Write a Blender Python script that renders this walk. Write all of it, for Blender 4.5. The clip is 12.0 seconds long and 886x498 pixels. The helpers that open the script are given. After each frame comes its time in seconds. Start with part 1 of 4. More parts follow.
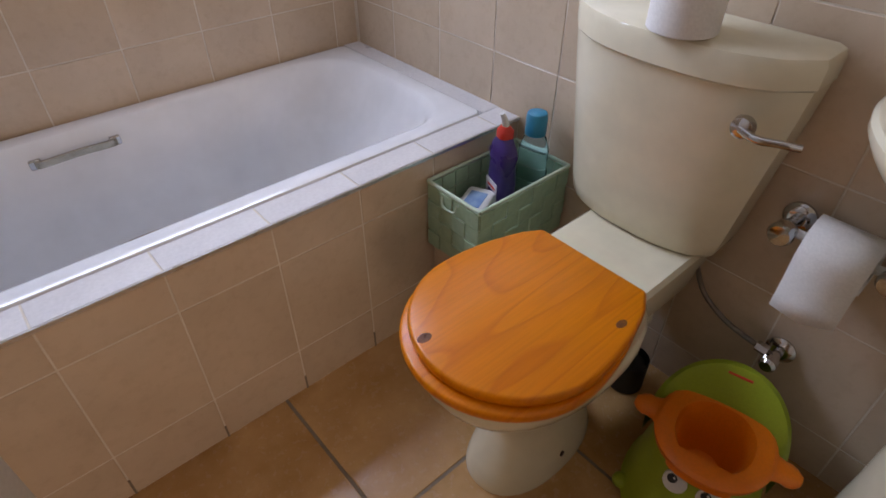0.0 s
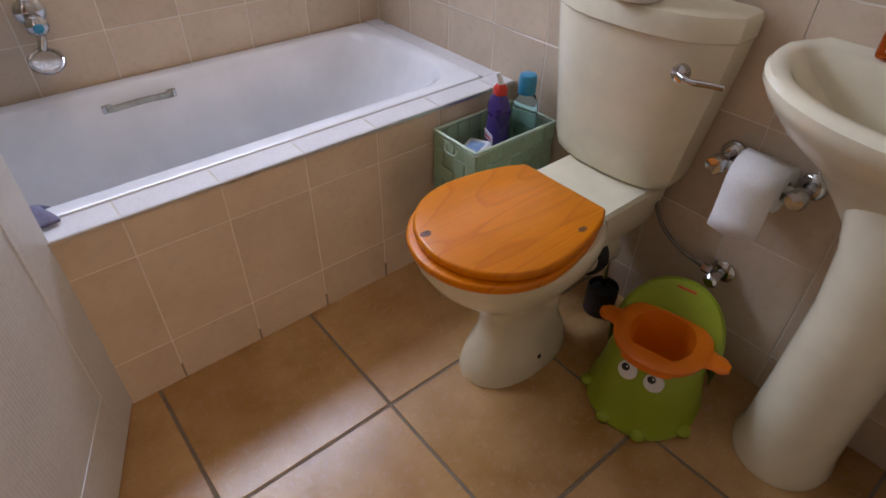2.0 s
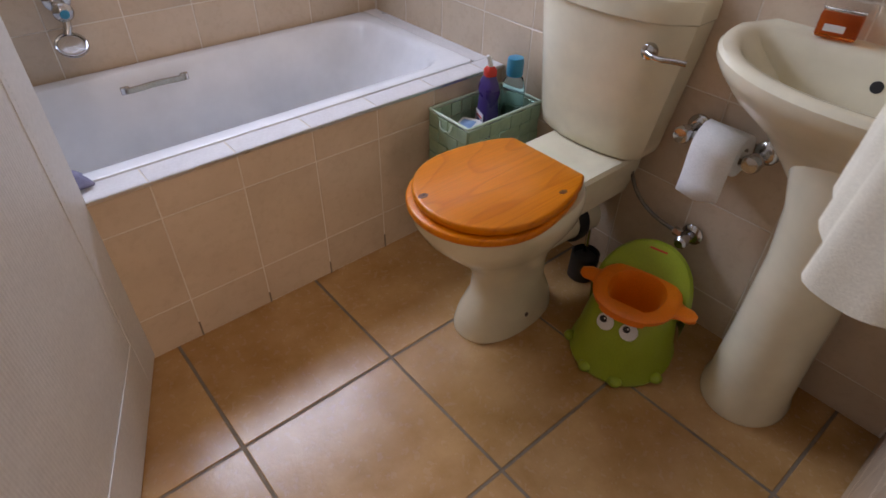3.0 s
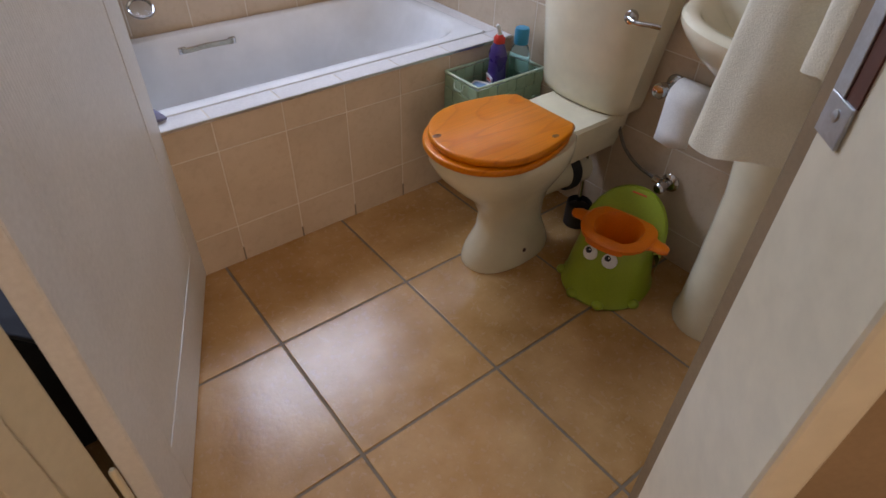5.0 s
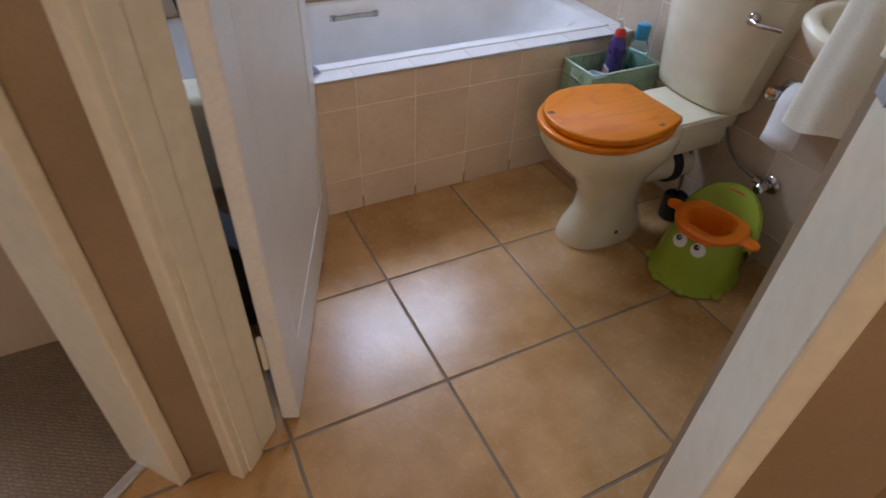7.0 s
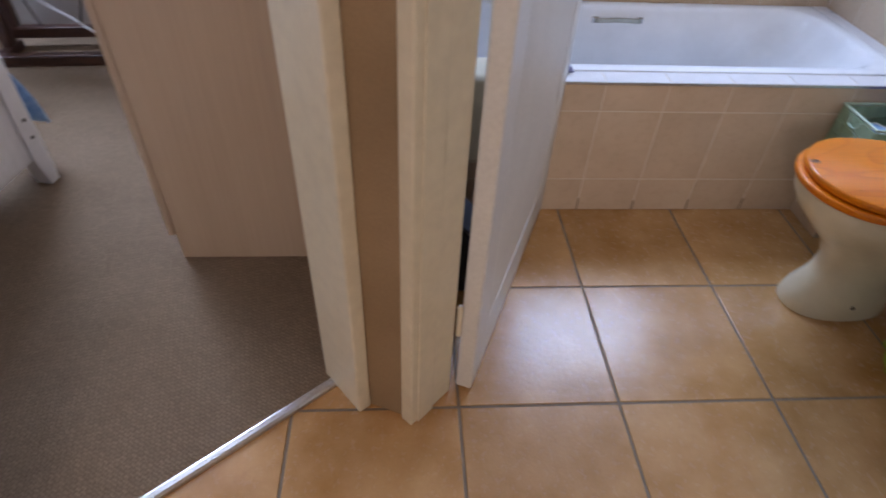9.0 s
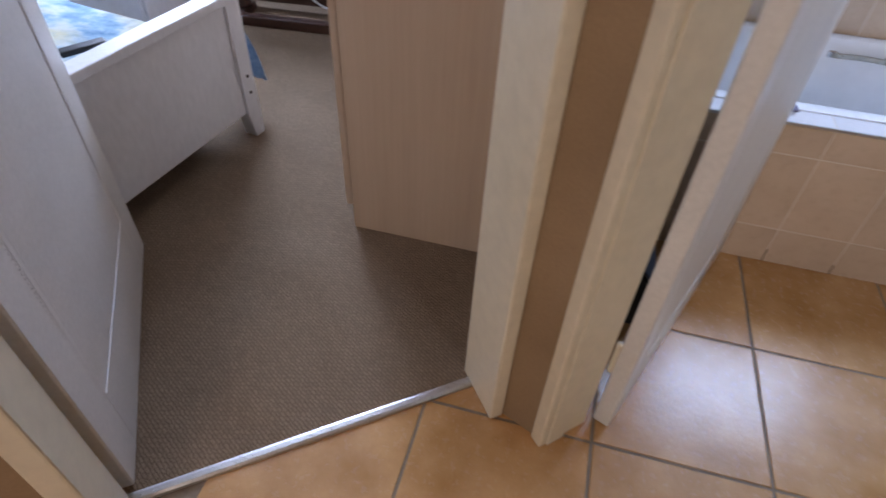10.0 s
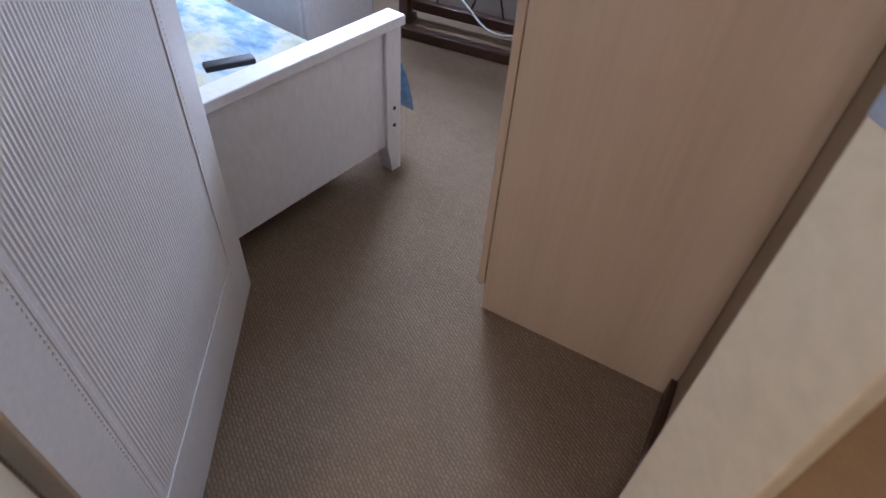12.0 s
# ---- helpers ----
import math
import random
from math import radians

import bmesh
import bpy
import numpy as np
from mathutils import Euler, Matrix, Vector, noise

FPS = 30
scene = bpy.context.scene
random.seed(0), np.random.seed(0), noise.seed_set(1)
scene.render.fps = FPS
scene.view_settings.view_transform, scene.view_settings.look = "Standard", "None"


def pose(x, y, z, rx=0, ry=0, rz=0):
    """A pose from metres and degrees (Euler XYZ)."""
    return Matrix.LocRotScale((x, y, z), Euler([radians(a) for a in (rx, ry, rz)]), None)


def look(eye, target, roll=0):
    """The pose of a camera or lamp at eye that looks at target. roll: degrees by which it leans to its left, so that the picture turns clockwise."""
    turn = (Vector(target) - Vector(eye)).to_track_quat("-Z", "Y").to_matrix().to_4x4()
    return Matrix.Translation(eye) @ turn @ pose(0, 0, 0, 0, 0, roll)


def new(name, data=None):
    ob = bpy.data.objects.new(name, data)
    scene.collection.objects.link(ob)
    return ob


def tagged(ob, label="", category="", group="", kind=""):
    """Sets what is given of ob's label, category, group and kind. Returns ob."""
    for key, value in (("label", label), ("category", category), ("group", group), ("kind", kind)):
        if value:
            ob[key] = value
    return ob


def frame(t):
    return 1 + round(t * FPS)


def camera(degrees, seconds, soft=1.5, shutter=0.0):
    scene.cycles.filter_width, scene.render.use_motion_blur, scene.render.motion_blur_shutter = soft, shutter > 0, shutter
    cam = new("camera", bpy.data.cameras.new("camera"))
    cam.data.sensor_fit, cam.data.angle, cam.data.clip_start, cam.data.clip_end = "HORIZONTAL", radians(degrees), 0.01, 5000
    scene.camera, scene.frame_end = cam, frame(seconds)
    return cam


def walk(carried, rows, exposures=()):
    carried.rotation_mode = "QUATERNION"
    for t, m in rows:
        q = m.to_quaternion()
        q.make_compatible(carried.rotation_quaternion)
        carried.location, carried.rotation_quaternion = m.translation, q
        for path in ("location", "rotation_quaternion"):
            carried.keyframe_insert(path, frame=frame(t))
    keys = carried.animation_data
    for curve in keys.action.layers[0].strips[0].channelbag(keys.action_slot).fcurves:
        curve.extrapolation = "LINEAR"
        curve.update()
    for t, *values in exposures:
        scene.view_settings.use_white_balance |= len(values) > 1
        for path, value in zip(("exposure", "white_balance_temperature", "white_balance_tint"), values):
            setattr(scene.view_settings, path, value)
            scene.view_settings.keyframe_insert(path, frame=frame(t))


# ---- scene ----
cam = camera(75.0, 12.0, shutter=0.5)
PATH = [
    (0, (-0.066, 0.038, 1.103), (0.961, 1.197, -0.162), 0.3),
    (0.5, (-0.107, -0.012, 1.104), (0.927, 1.144, -0.159), 0.5),
    (1, (-0.136, -0.069, 1.116), (0.89, 1.092, -0.15), 0.6),
    (1.5, (-0.175, -0.125, 1.124), (0.831, 1.052, -0.141), 0.8),
    (2, (-0.234, -0.193, 1.126), (0.766, 0.993, -0.137), 1.0),
    (2.5, (-0.29, -0.244, 1.137), (0.714, 0.932, -0.131), 1.1),
    (3, (-0.334, -0.306, 1.147), (0.68, 0.861, -0.122), 1.3),
    (5, (-0.504, -0.535, 1.177), (0.462, 0.654, -0.109), 1.7),
    (5.5, (-0.536, -0.557, 1.178), (0.427, 0.632, -0.11), 1.7),
    (6, (-0.553, -0.595, 1.186), (0.362, 0.629, -0.104), 2.0),
    (6.5, (-0.594, -0.651, 1.195), (0.214, 0.642, -0.099), 2.4),
    (8.5, (-0.754, -0.69, 1.234), (-0.375, 0.749, -0.103), 3.4),
    (9, (-0.731, -0.676, 1.229), (-0.597, 0.798, -0.116), 3.2),
    (9.5, (-0.74, -0.681, 1.224), (-0.865, 0.789, -0.127), 3.1),
    (10, (-0.805, -0.639, 1.235), (-1.134, 0.771, -0.145), 3.0),
    (10.5, (-0.857, -0.566, 1.223), (-1.314, 0.8, -0.164), 2.9),
    (11, (-0.926, -0.514, 1.215), (-1.473, 0.828, -0.163), 3.3),
    (11.5, (-0.969, -0.422, 1.214), (-1.574, 0.88, -0.178), 3.2),
    (12, (-1.031, -0.324, 1.213), (-1.684, 0.946, -0.187), 4.4),
]
walk(cam, [(t, look(eye, target, roll)) for t, eye, target, roll in PATH],
     [(0, -0.16, 8200, 29), (3, 0.0, 8200, 29), (5, -0.06, 8000, 25), (6.5, -0.02, 7600, 24), (8.5, 0.22, 6750, 24), (10.5, 0.22, 6350, 23), (12, 0.32, 6300, 22)])

# ---- world, sun, large lights ----
world = bpy.data.worlds.new("sky")
scene.world = world
world.use_nodes = True
wn = world.node_tree
sky = wn.nodes.new("ShaderNodeTexSky")
sky.sky_type, sky.sun_disc = "NISHITA", False
sky.sun_elevation, sky.sun_rotation = radians(52), radians(95)
wn.nodes["Background"].inputs["Strength"].default_value = 0.12
wn.links.new(sky.outputs[0], wn.nodes["Background"].inputs["Color"])
sun = new("sun", bpy.data.lights.new("sun", "SUN"))
sun.data.energy, sun.data.angle, sun.data.color = 3.0, radians(0.5), (1.0, 0.95, 0.87)
sun.matrix_world = look((6, 0.5, 8), (0, 0, 0))


def window_light(name, eye, target, w, h, power, colour):
    lamp = new(name, bpy.data.lights.new(name, "AREA"))
    lamp.data.shape, lamp.data.size, lamp.data.size_y = "RECTANGLE", w, h
    lamp.data.energy, lamp.data.color = power, colour
    lamp.matrix_world = look(eye, target)
    return lamp


window_light("bathroom_daylight", (0.22, 1.58, 1.54), (0.20, 0.5, 1.30), 1.02, 0.48, 35.0, (0.46, 0.68, 1.0))
window_light("bedroom_daylight", (-2.85, 2.28, 1.5), (-2.75, 1.1, 1.25), 1.1, 1.1, 120.0, (0.58, 0.75, 1.0))
# warm fill added from the unseen hall end
window_light("hall_warm_fill", (-1.3, -2.72, 1.5), (-0.45, -0.9, 1.0), 0.6, 1.0, 19.0, (1.0, 0.88, 0.72))


# ---- materials ----
def shader(name, rough=0.5, metal=0.0, spec=0.5):
    m = bpy.data.materials.new(name)
    m.use_nodes = True
    b = m.node_tree.nodes["Principled BSDF"]
    b.inputs["Roughness"].default_value, b.inputs["Metallic"].default_value = rough, metal
    b.inputs["Specular IOR Level"].default_value = spec
    return m, m.node_tree, b


def noise_tex(nt, scale, detail=4.0, rough=0.55, squash=(1, 1, 1), coords="Object"):
    tc, mp, n = nt.nodes.new("ShaderNodeTexCoord"), nt.nodes.new("ShaderNodeMapping"), nt.nodes.new("ShaderNodeTexNoise")
    mp.inputs["Scale"].default_value = squash
    n.inputs["Scale"].default_value, n.inputs["Detail"].default_value, n.inputs["Roughness"].default_value = scale, detail, rough
    nt.links.new(tc.outputs[coords], mp.inputs[0])
    nt.links.new(mp.outputs[0], n.inputs["Vector"])
    return n


def ramp(nt, src, stops):
    r = nt.nodes.new("ShaderNodeValToRGB")
    els = r.color_ramp.elements
    els[0].position, els[0].color = stops[0][0], (*stops[0][1], 1)
    els[1].position, els[1].color = stops[-1][0], (*stops[-1][1], 1)
    for p, c in stops[1:-1]:
        els.new(p).color = (*c, 1)
    nt.links.new(src, r.inputs[0])
    return r


def mixed(nt, a, b, fac, kind="MIX"):
    x = nt.nodes.new("ShaderNodeMix")
    x.data_type, x.blend_type = "RGBA", kind
    for sock, v in ((x.inputs[6], a), (x.inputs[7], b), (x.inputs[0], fac)):
        if isinstance(v, (int, float)):
            sock.default_value = v
        elif isinstance(v, tuple):
            sock.default_value = (*v, 1)
        else:
            nt.links.new(v, sock)
    return x.outputs[2]


def bumped(nt, bsdf, height, strength, dist):
    b = nt.nodes.new("ShaderNodeBump")
    b.inputs["Strength"].default_value, b.inputs["Distance"].default_value = strength, dist
    nt.links.new(height, b.inputs["Height"])
    nt.links.new(b.outputs[0], bsdf.inputs["Normal"])
    return b


def surface(name, dark, light, scale=8.0, fine=120.0, rough=0.5, metal=0.0, bump=0.1, dist=0.001, spec=0.5, squash=(1, 1, 1), rvar=0.1):
    """Two scales of colour and gloss variation with fine relief."""
    m, nt, b = shader(name, rough, metal, spec)
    big, small = noise_tex(nt, scale, 4, 0.6, squash), noise_tex(nt, fine, 3, 0.6, squash)
    col = ramp(nt, big.outputs[0], [(0.3, dark), (0.7, light)]).outputs[0]
    grain = ramp(nt, small.outputs[0], [(0.3, (0.9, 0.9, 0.9)), (0.7, (1, 1, 1))]).outputs[0]
    nt.links.new(mixed(nt, col, grain, 1.0, "MULTIPLY"), b.inputs["Base Color"])
    rr = ramp(nt, big.outputs[0], [(0.25, (rough - rvar / 2,) * 3), (0.75, (rough + rvar / 2,) * 3)])
    nt.links.new(rr.outputs[0], b.inputs["Roughness"])
    bumped(nt, b, small.outputs[0], bump, dist)
    return m


def tile_mat(name, dark, light, rough, bump, scale, pits):
    """Glazed ceramic, mottled, each tile a little different."""
    m, nt, b = shader(name, rough)
    big, small = noise_tex(nt, scale, 5, 0.6), noise_tex(nt, scale * 9, 4, 0.6)
    info = nt.nodes.new("ShaderNodeObjectInfo")
    add = nt.nodes.new("ShaderNodeVectorMath")
    comb = nt.nodes.new("ShaderNodeCombineXYZ")
    mul = nt.nodes.new("ShaderNodeMath")
    mul.operation, mul.inputs[1].default_value = "MULTIPLY", 37.0
    nt.links.new(info.outputs["Random"], mul.inputs[0])
    for i in range(3):
        nt.links.new(mul.outputs[0], comb.inputs[i])
    for n in (big, small):
        lk = n.inputs["Vector"].links[0].from_socket
        a = nt.nodes.new("ShaderNodeVectorMath")
        nt.links.new(lk, a.inputs[0])
        nt.links.new(comb.outputs[0], a.inputs[1])
        nt.links.new(a.outputs[0], n.inputs["Vector"])
    col = ramp(nt, big.outputs[0], [(0.3, dark), (0.68, light)]).outputs[0]
    tone = ramp(nt, info.outputs["Random"], [(0.0, (0.90, 0.90, 0.90)), (1.0, (1, 1, 1))]).outputs[0]
    fleck = ramp(nt, small.outputs[0], [(0.28, (0.93, 0.915, 0.90)), (0.5, (1, 1, 1))]).outputs[0]
    c = mixed(nt, mixed(nt, col, tone, 1.0, "MULTIPLY"), fleck, 1.0, "MULTIPLY")
    nt.links.new(c, b.inputs["Base Color"])
    rr = ramp(nt, small.outputs[0], [(0.3, (rough + pits,) * 3), (0.7, (rough,) * 3)])
    nt.links.new(rr.outputs[0], b.inputs["Roughness"])
    bumped(nt, b, mixed(nt, big.outputs[0], small.outputs[0], 0.35), bump, 0.004)
    return m


floor_tile_m = tile_mat("glazed terracotta tile", (0.41, 0.205, 0.068), (0.60, 0.350, 0.155), 0.20, 0.36, 7.0, 0.10)
wall_tile_m = tile_mat("beige pink wall tile", (0.58, 0.445, 0.325), (0.68, 0.535, 0.40), 0.17, 0.22, 5.0, 0.08)
grout_dark = surface("brown grout", (0.19, 0.145, 0.10), (0.27, 0.21, 0.15), 20, 300, 0.9, bump=0.5)
grout_light = surface("white grout", (0.68, 0.60, 0.50), (0.77, 0.69, 0.59), 12, 300, 0.85, bump=0.4)
ledge_m = surface("white ledge tile", (0.66, 0.64, 0.65), (0.74, 0.72, 0.72), 9, 140, 0.3, bump=0.05)
plaster = surface("beige wall plaster", (0.27, 0.18, 0.10), (0.33, 0.225, 0.13), 5, 160, 0.75, bump=0.1)
plaster_bed = surface("bedroom wall plaster", (0.40, 0.36, 0.33), (0.47, 0.43, 0.39), 5, 160, 0.8, bump=0.25)
ceiling_m = surface("white ceiling paint", (0.74, 0.72, 0.68), (0.80, 0.78, 0.74), 6, 200, 0.85, bump=0.15)
frame_paint = surface("cream gloss frame paint", (0.71, 0.64, 0.485), (0.75, 0.68, 0.53), 3, 30, 0.32, bump=0.03, dist=0.002)
door_paint = surface("white door paint", (0.70, 0.69, 0.67), (0.77, 0.76, 0.74), 6, 90, 0.36, bump=0.08, dist=0.002)
enamel = surface("white bath enamel", (0.79, 0.80, 0.82), (0.81, 0.82, 0.84), 3, 8, 0.12, bump=0.004, rvar=0.02)
porcelain = surface("ivory porcelain", (0.76, 0.69, 0.51), (0.79, 0.72, 0.54), 4, 12, 0.12, bump=0.004, rvar=0.04)
chrome = surface("chrome", (0.52, 0.52, 0.53), (0.64, 0.64, 0.64), 20, 90, 0.14, 1.0, 0.02)
steel = surface("galvanised strike steel", (0.46, 0.49, 0.52), (0.58, 0.61, 0.64), 60, 300, 0.38, 1.0, 0.1)
# the grips' dark gold reflections are put into this colour
grip_m = surface("reflection toned chrome", (0.36, 0.33, 0.27), (0.52, 0.48, 0.40), 25, 120, 0.22, 1.0, 0.04)
alu = surface("brushed aluminium", (0.62, 0.62, 0.62), (0.76, 0.76, 0.76), 30, 400, 0.3, 1.0, 0.1, squash=(1, 20, 20))
paper = surface("white tissue paper", (0.78, 0.76, 0.72), (0.84, 0.82, 0.78), 20, 260, 0.95, bump=0.35, spec=0.1)
card = surface("grey cardboard", (0.42, 0.36, 0.28), (0.5, 0.43, 0.34), 30, 200, 0.9)
black_plastic = surface("black plastic", (0.012, 0.012, 0.015), (0.025, 0.025, 0.03), 20, 200, 0.55)
slate_plastic = surface("slate grey plastic", (0.05, 0.055, 0.07), (0.08, 0.085, 0.10), 20, 200, 0.4)
rubber = surface("dark rubber", (0.02, 0.02, 0.02), (0.04, 0.04, 0.04), 20, 200, 0.7)
green_plastic = surface("lime green plastic", (0.27, 0.36, 0.022), (0.32, 0.41, 0.03), 5, 200, 0.36, bump=0.04)
orange_plastic = surface("bright orange plastic", (0.83, 0.17, 0.008), (0.90, 0.21, 0.012), 5, 200, 0.34, bump=0.04)
white_plastic = surface("white plastic", (0.76, 0.76, 0.74), (0.8, 0.8, 0.78), 8, 200, 0.4, bump=0.03)
red_plastic = surface("red plastic", (0.62, 0.03, 0.02), (0.72, 0.05, 0.03), 8, 200, 0.35)
purple_plastic = surface("dark violet plastic", (0.045, 0.022, 0.14), (0.06, 0.03, 0.18), 8, 200, 0.3)
teal_plastic = surface("turquoise cap plastic", (0.0, 0.22, 0.36), (0.005, 0.27, 0.43), 8, 200, 0.32)
label_m = surface("pale printed label", (0.55, 0.52, 0.58), (0.68, 0.66, 0.7), 40, 300, 0.5)
basket_m = surface("mint woven strap", (0.30, 0.45, 0.30), (0.40, 0.55, 0.38), 25, 180, 0.6, bump=0.3)
basket_rim = surface("pale mint cord", (0.44, 0.58, 0.44), (0.54, 0.66, 0.52), 25, 300, 0.6, bump=0.4)
white_wood = surface("white painted bed wood", (0.72, 0.72, 0.74), (0.75, 0.75, 0.77), 3, 60, 0.42, bump=0.03, squash=(1, 1, 0.4))
dark_wood = surface("dark brown wood", (0.045, 0.018, 0.010), (0.085, 0.035, 0.02), 14, 140, 0.4, bump=0.15, squash=(0.2, 1, 1))
stained_wood = surface("dark red stained wood", (0.075, 0.018, 0.010), (0.12, 0.03, 0.016), 14, 140, 0.4, bump=0.1)
iron = surface("blackened iron", (0.03, 0.022, 0.02), (0.06, 0.045, 0.04), 30, 200, 0.5, 0.6)
braid = surface("grey braided hose", (0.16, 0.14, 0.12), (0.24, 0.21, 0.18), 60, 400, 0.4, 0.5)
terry = surface("cream terry towel", (0.72, 0.66, 0.52), (0.80, 0.74, 0.60), 14, 420, 0.98, bump=0.45, dist=0.0015, spec=0.05)
violet_cloth = surface("grey violet washcloth", (0.17, 0.16, 0.24), (0.27, 0.26, 0.36), 30, 500, 0.95, bump=0.8, dist=0.002, spec=0.05)
curtain_m = surface("slate blue curtain cloth", (0.16, 0.21, 0.30), (0.24, 0.30, 0.40), 12, 500, 0.9, bump=0.4)
mattress_m = surface("dark bed slats", (0.08, 0.075, 0.07), (0.12, 0.11, 0.10), 10, 200, 0.9)


def wood_lid(name):
    m, nt, b = shader(name, 0.32, 0.0, 0.3)
    b.inputs["Coat Weight"].default_value = 0.08
    b.inputs["Coat Roughness"].default_value = 0.12
    warp = noise_tex(nt, 3.5, 2, 0.5, (1, 2, 1))
    field = noise_tex(nt, 1.0, 1.5, 0.45, (1.1, 5.0, 3.0))
    times = nt.nodes.new("ShaderNodeMath")
    times.operation, times.inputs[1].default_value = "MULTIPLY", 15.0
    nt.links.new(field.outputs[0], times.inputs[0])
    w = nt.nodes.new("ShaderNodeMath")
    w.operation = "FRACT"
    nt.links.new(times.outputs[0], w.inputs[0])
    fine = noise_tex(nt, 60, 4, 0.6, (0.12, 3, 1))
    rings = ramp(nt, w.outputs[0], [(0.0, (0.80, 0.225, 0.004)), (0.80, (0.78, 0.212, 0.004)), (0.95, (0.69, 0.168, 0.003)), (1.0, (0.79, 0.22, 0.004))]).outputs[0]
    grain = ramp(nt, fine.outputs[0], [(0.3, (0.88, 0.86, 0.84)), (0.6, (1, 1, 1))]).outputs[0]
    broad = ramp(nt, warp.outputs[0], [(0.3, (0.88, 0.84, 0.80)), (0.7, (1, 1, 1))]).outputs[0]
    nt.links.new(mixed(nt, mixed(nt, rings, grain, 1.0, "MULTIPLY"), broad, 1.0, "MULTIPLY"), b.inputs["Base Color"])
    bumped(nt, b, fine.outputs[0], 0.05, 0.001)
    return m


pine = wood_lid("varnished pine")
knot_m = surface("pine knot", (0.09, 0.025, 0.008), (0.24, 0.07, 0.015), 90, 300, 0.3)


def pale_wood():
    m, nt, b = shader("pale ash laminate", 0.45)
    broad, fine = noise_tex(nt, 9, 3, 0.5, (1, 1, 0.06)), noise_tex(nt, 90, 4, 0.6, (1, 1, 0.03))
    c = ramp(nt, broad.outputs[0], [(0.3, (0.46, 0.35, 0.255)), (0.7, (0.54, 0.425, 0.32))]).outputs[0]
    g = ramp(nt, fine.outputs[0], [(0.3, (0.93, 0.92, 0.91)), (0.65, (1, 1, 1))]).outputs[0]
    nt.links.new(mixed(nt, c, g, 1.0, "MULTIPLY"), b.inputs["Base Color"])
    bumped(nt, b, fine.outputs[0], 0.08, 0.001)
    return m


ash = pale_wood()


def carpet_mat():
    """Low loop pile in staggered rows."""
    m, nt, b = shader("taupe loop carpet", 0.97, 0.0, 0.1)
    tc, mp = nt.nodes.new("ShaderNodeTexCoord"), nt.nodes.new("ShaderNodeMapping")
    mp.inputs["Rotation"].default_value = (0, 0, radians(31))
    nt.links.new(tc.outputs["Object"], mp.inputs[0])
    wob = noise_tex(nt, 60, 3, 0.6)
    vm = nt.nodes.new("ShaderNodeVectorMath")
    vm.operation = "MULTIPLY_ADD"
    vm.inputs[1].default_value = (0.013, 0.011, 0)
    nt.links.new(wob.outputs[1], vm.inputs[0])
    nt.links.new(mp.outputs[0], vm.inputs[2])
    br = nt.nodes.new("ShaderNodeTexBrick")
    br.inputs["Scale"].default_value = 1.0
    br.inputs["Brick Width"].default_value, br.inputs["Row Height"].default_value = 0.016, 0.0085
    br.inputs["Mortar Size"].default_value, br.inputs["Mortar Smooth"].default_value = 0.0022, 1.0
    br.inputs["Color1"].default_value, br.inputs["Color2"].default_value = (0.345, 0.250, 0.170, 1), (0.29, 0.208, 0.14, 1)
    br.inputs["Mortar"].default_value = (0.21, 0.148, 0.098, 1)
    nt.links.new(vm.outputs[0], br.inputs["Vector"])
    big, fuzz = noise_tex(nt, 3.5, 4, 0.6), noise_tex(nt, 500, 2, 0.7)
    t = ramp(nt, big.outputs[0], [(0.3, (0.84, 0.82, 0.8)), (0.7, (1, 1, 1))]).outputs[0]
    z = ramp(nt, fuzz.outputs[0], [(0.3, (0.86, 0.86, 0.86)), (0.7, (1, 1, 1))]).outputs[0]
    nt.links.new(mixed(nt, mixed(nt, br.outputs[0], t, 1.0, "MULTIPLY"), z, 1.0, "MULTIPLY"), b.inputs["Base Color"])
    h = nt.nodes.new("ShaderNodeMath")
    h.operation = "SUBTRACT"
    nt.links.new(fuzz.outputs[0], h.inputs[0])
    nt.links.new(br.outputs["Fac"], h.inputs[1])
    bumped(nt, b, h.outputs[0], 0.6, 0.004)
    return m


carpet_m = carpet_mat()


def print_cloth():
    """Bedding with a watery blue, cream and yellow print."""
    m, nt, b = shader("blue yellow printed cotton", 0.9, 0.0, 0.1)
    n, n2, f = noise_tex(nt, 5.5, 5, 0.6, (1, 1.6, 1)), noise_tex(nt, 11, 4, 0.6), noise_tex(nt, 600, 2, 0.6)
    c = ramp(nt, n.outputs[0], [(0.28, (0.10, 0.20, 0.33)), (0.40, (0.26, 0.40, 0.50)), (0.49, (0.50, 0.55, 0.55)), (0.60, (0.52, 0.50, 0.34)), (0.72, (0.26, 0.38, 0.46))]).outputs[0]
    d = ramp(nt, n2.outputs[0], [(0.34, (0.35, 0.5, 0.6)), (0.5, (1, 1, 1))]).outputs[0]
    nt.links.new(mixed(nt, c, d, 0.6, "MULTIPLY"), b.inputs["Base Color"])
    bumped(nt, b, f.outputs[0], 0.3, 0.001)
    return m


print_m = print_cloth()
blue_print = surface("blue printed cotton", (0.08, 0.20, 0.42), (0.34, 0.50, 0.66), 22, 500, 0.9, bump=0.3)


def clear(name, colour, rough=0.06, ior=1.45):
    m, nt, b = shader(name, rough)
    b.inputs["Base Color"].default_value = (*colour, 1)
    b.inputs["Transmission Weight"].default_value, b.inputs["IOR"].default_value = 1.0, ior
    return m


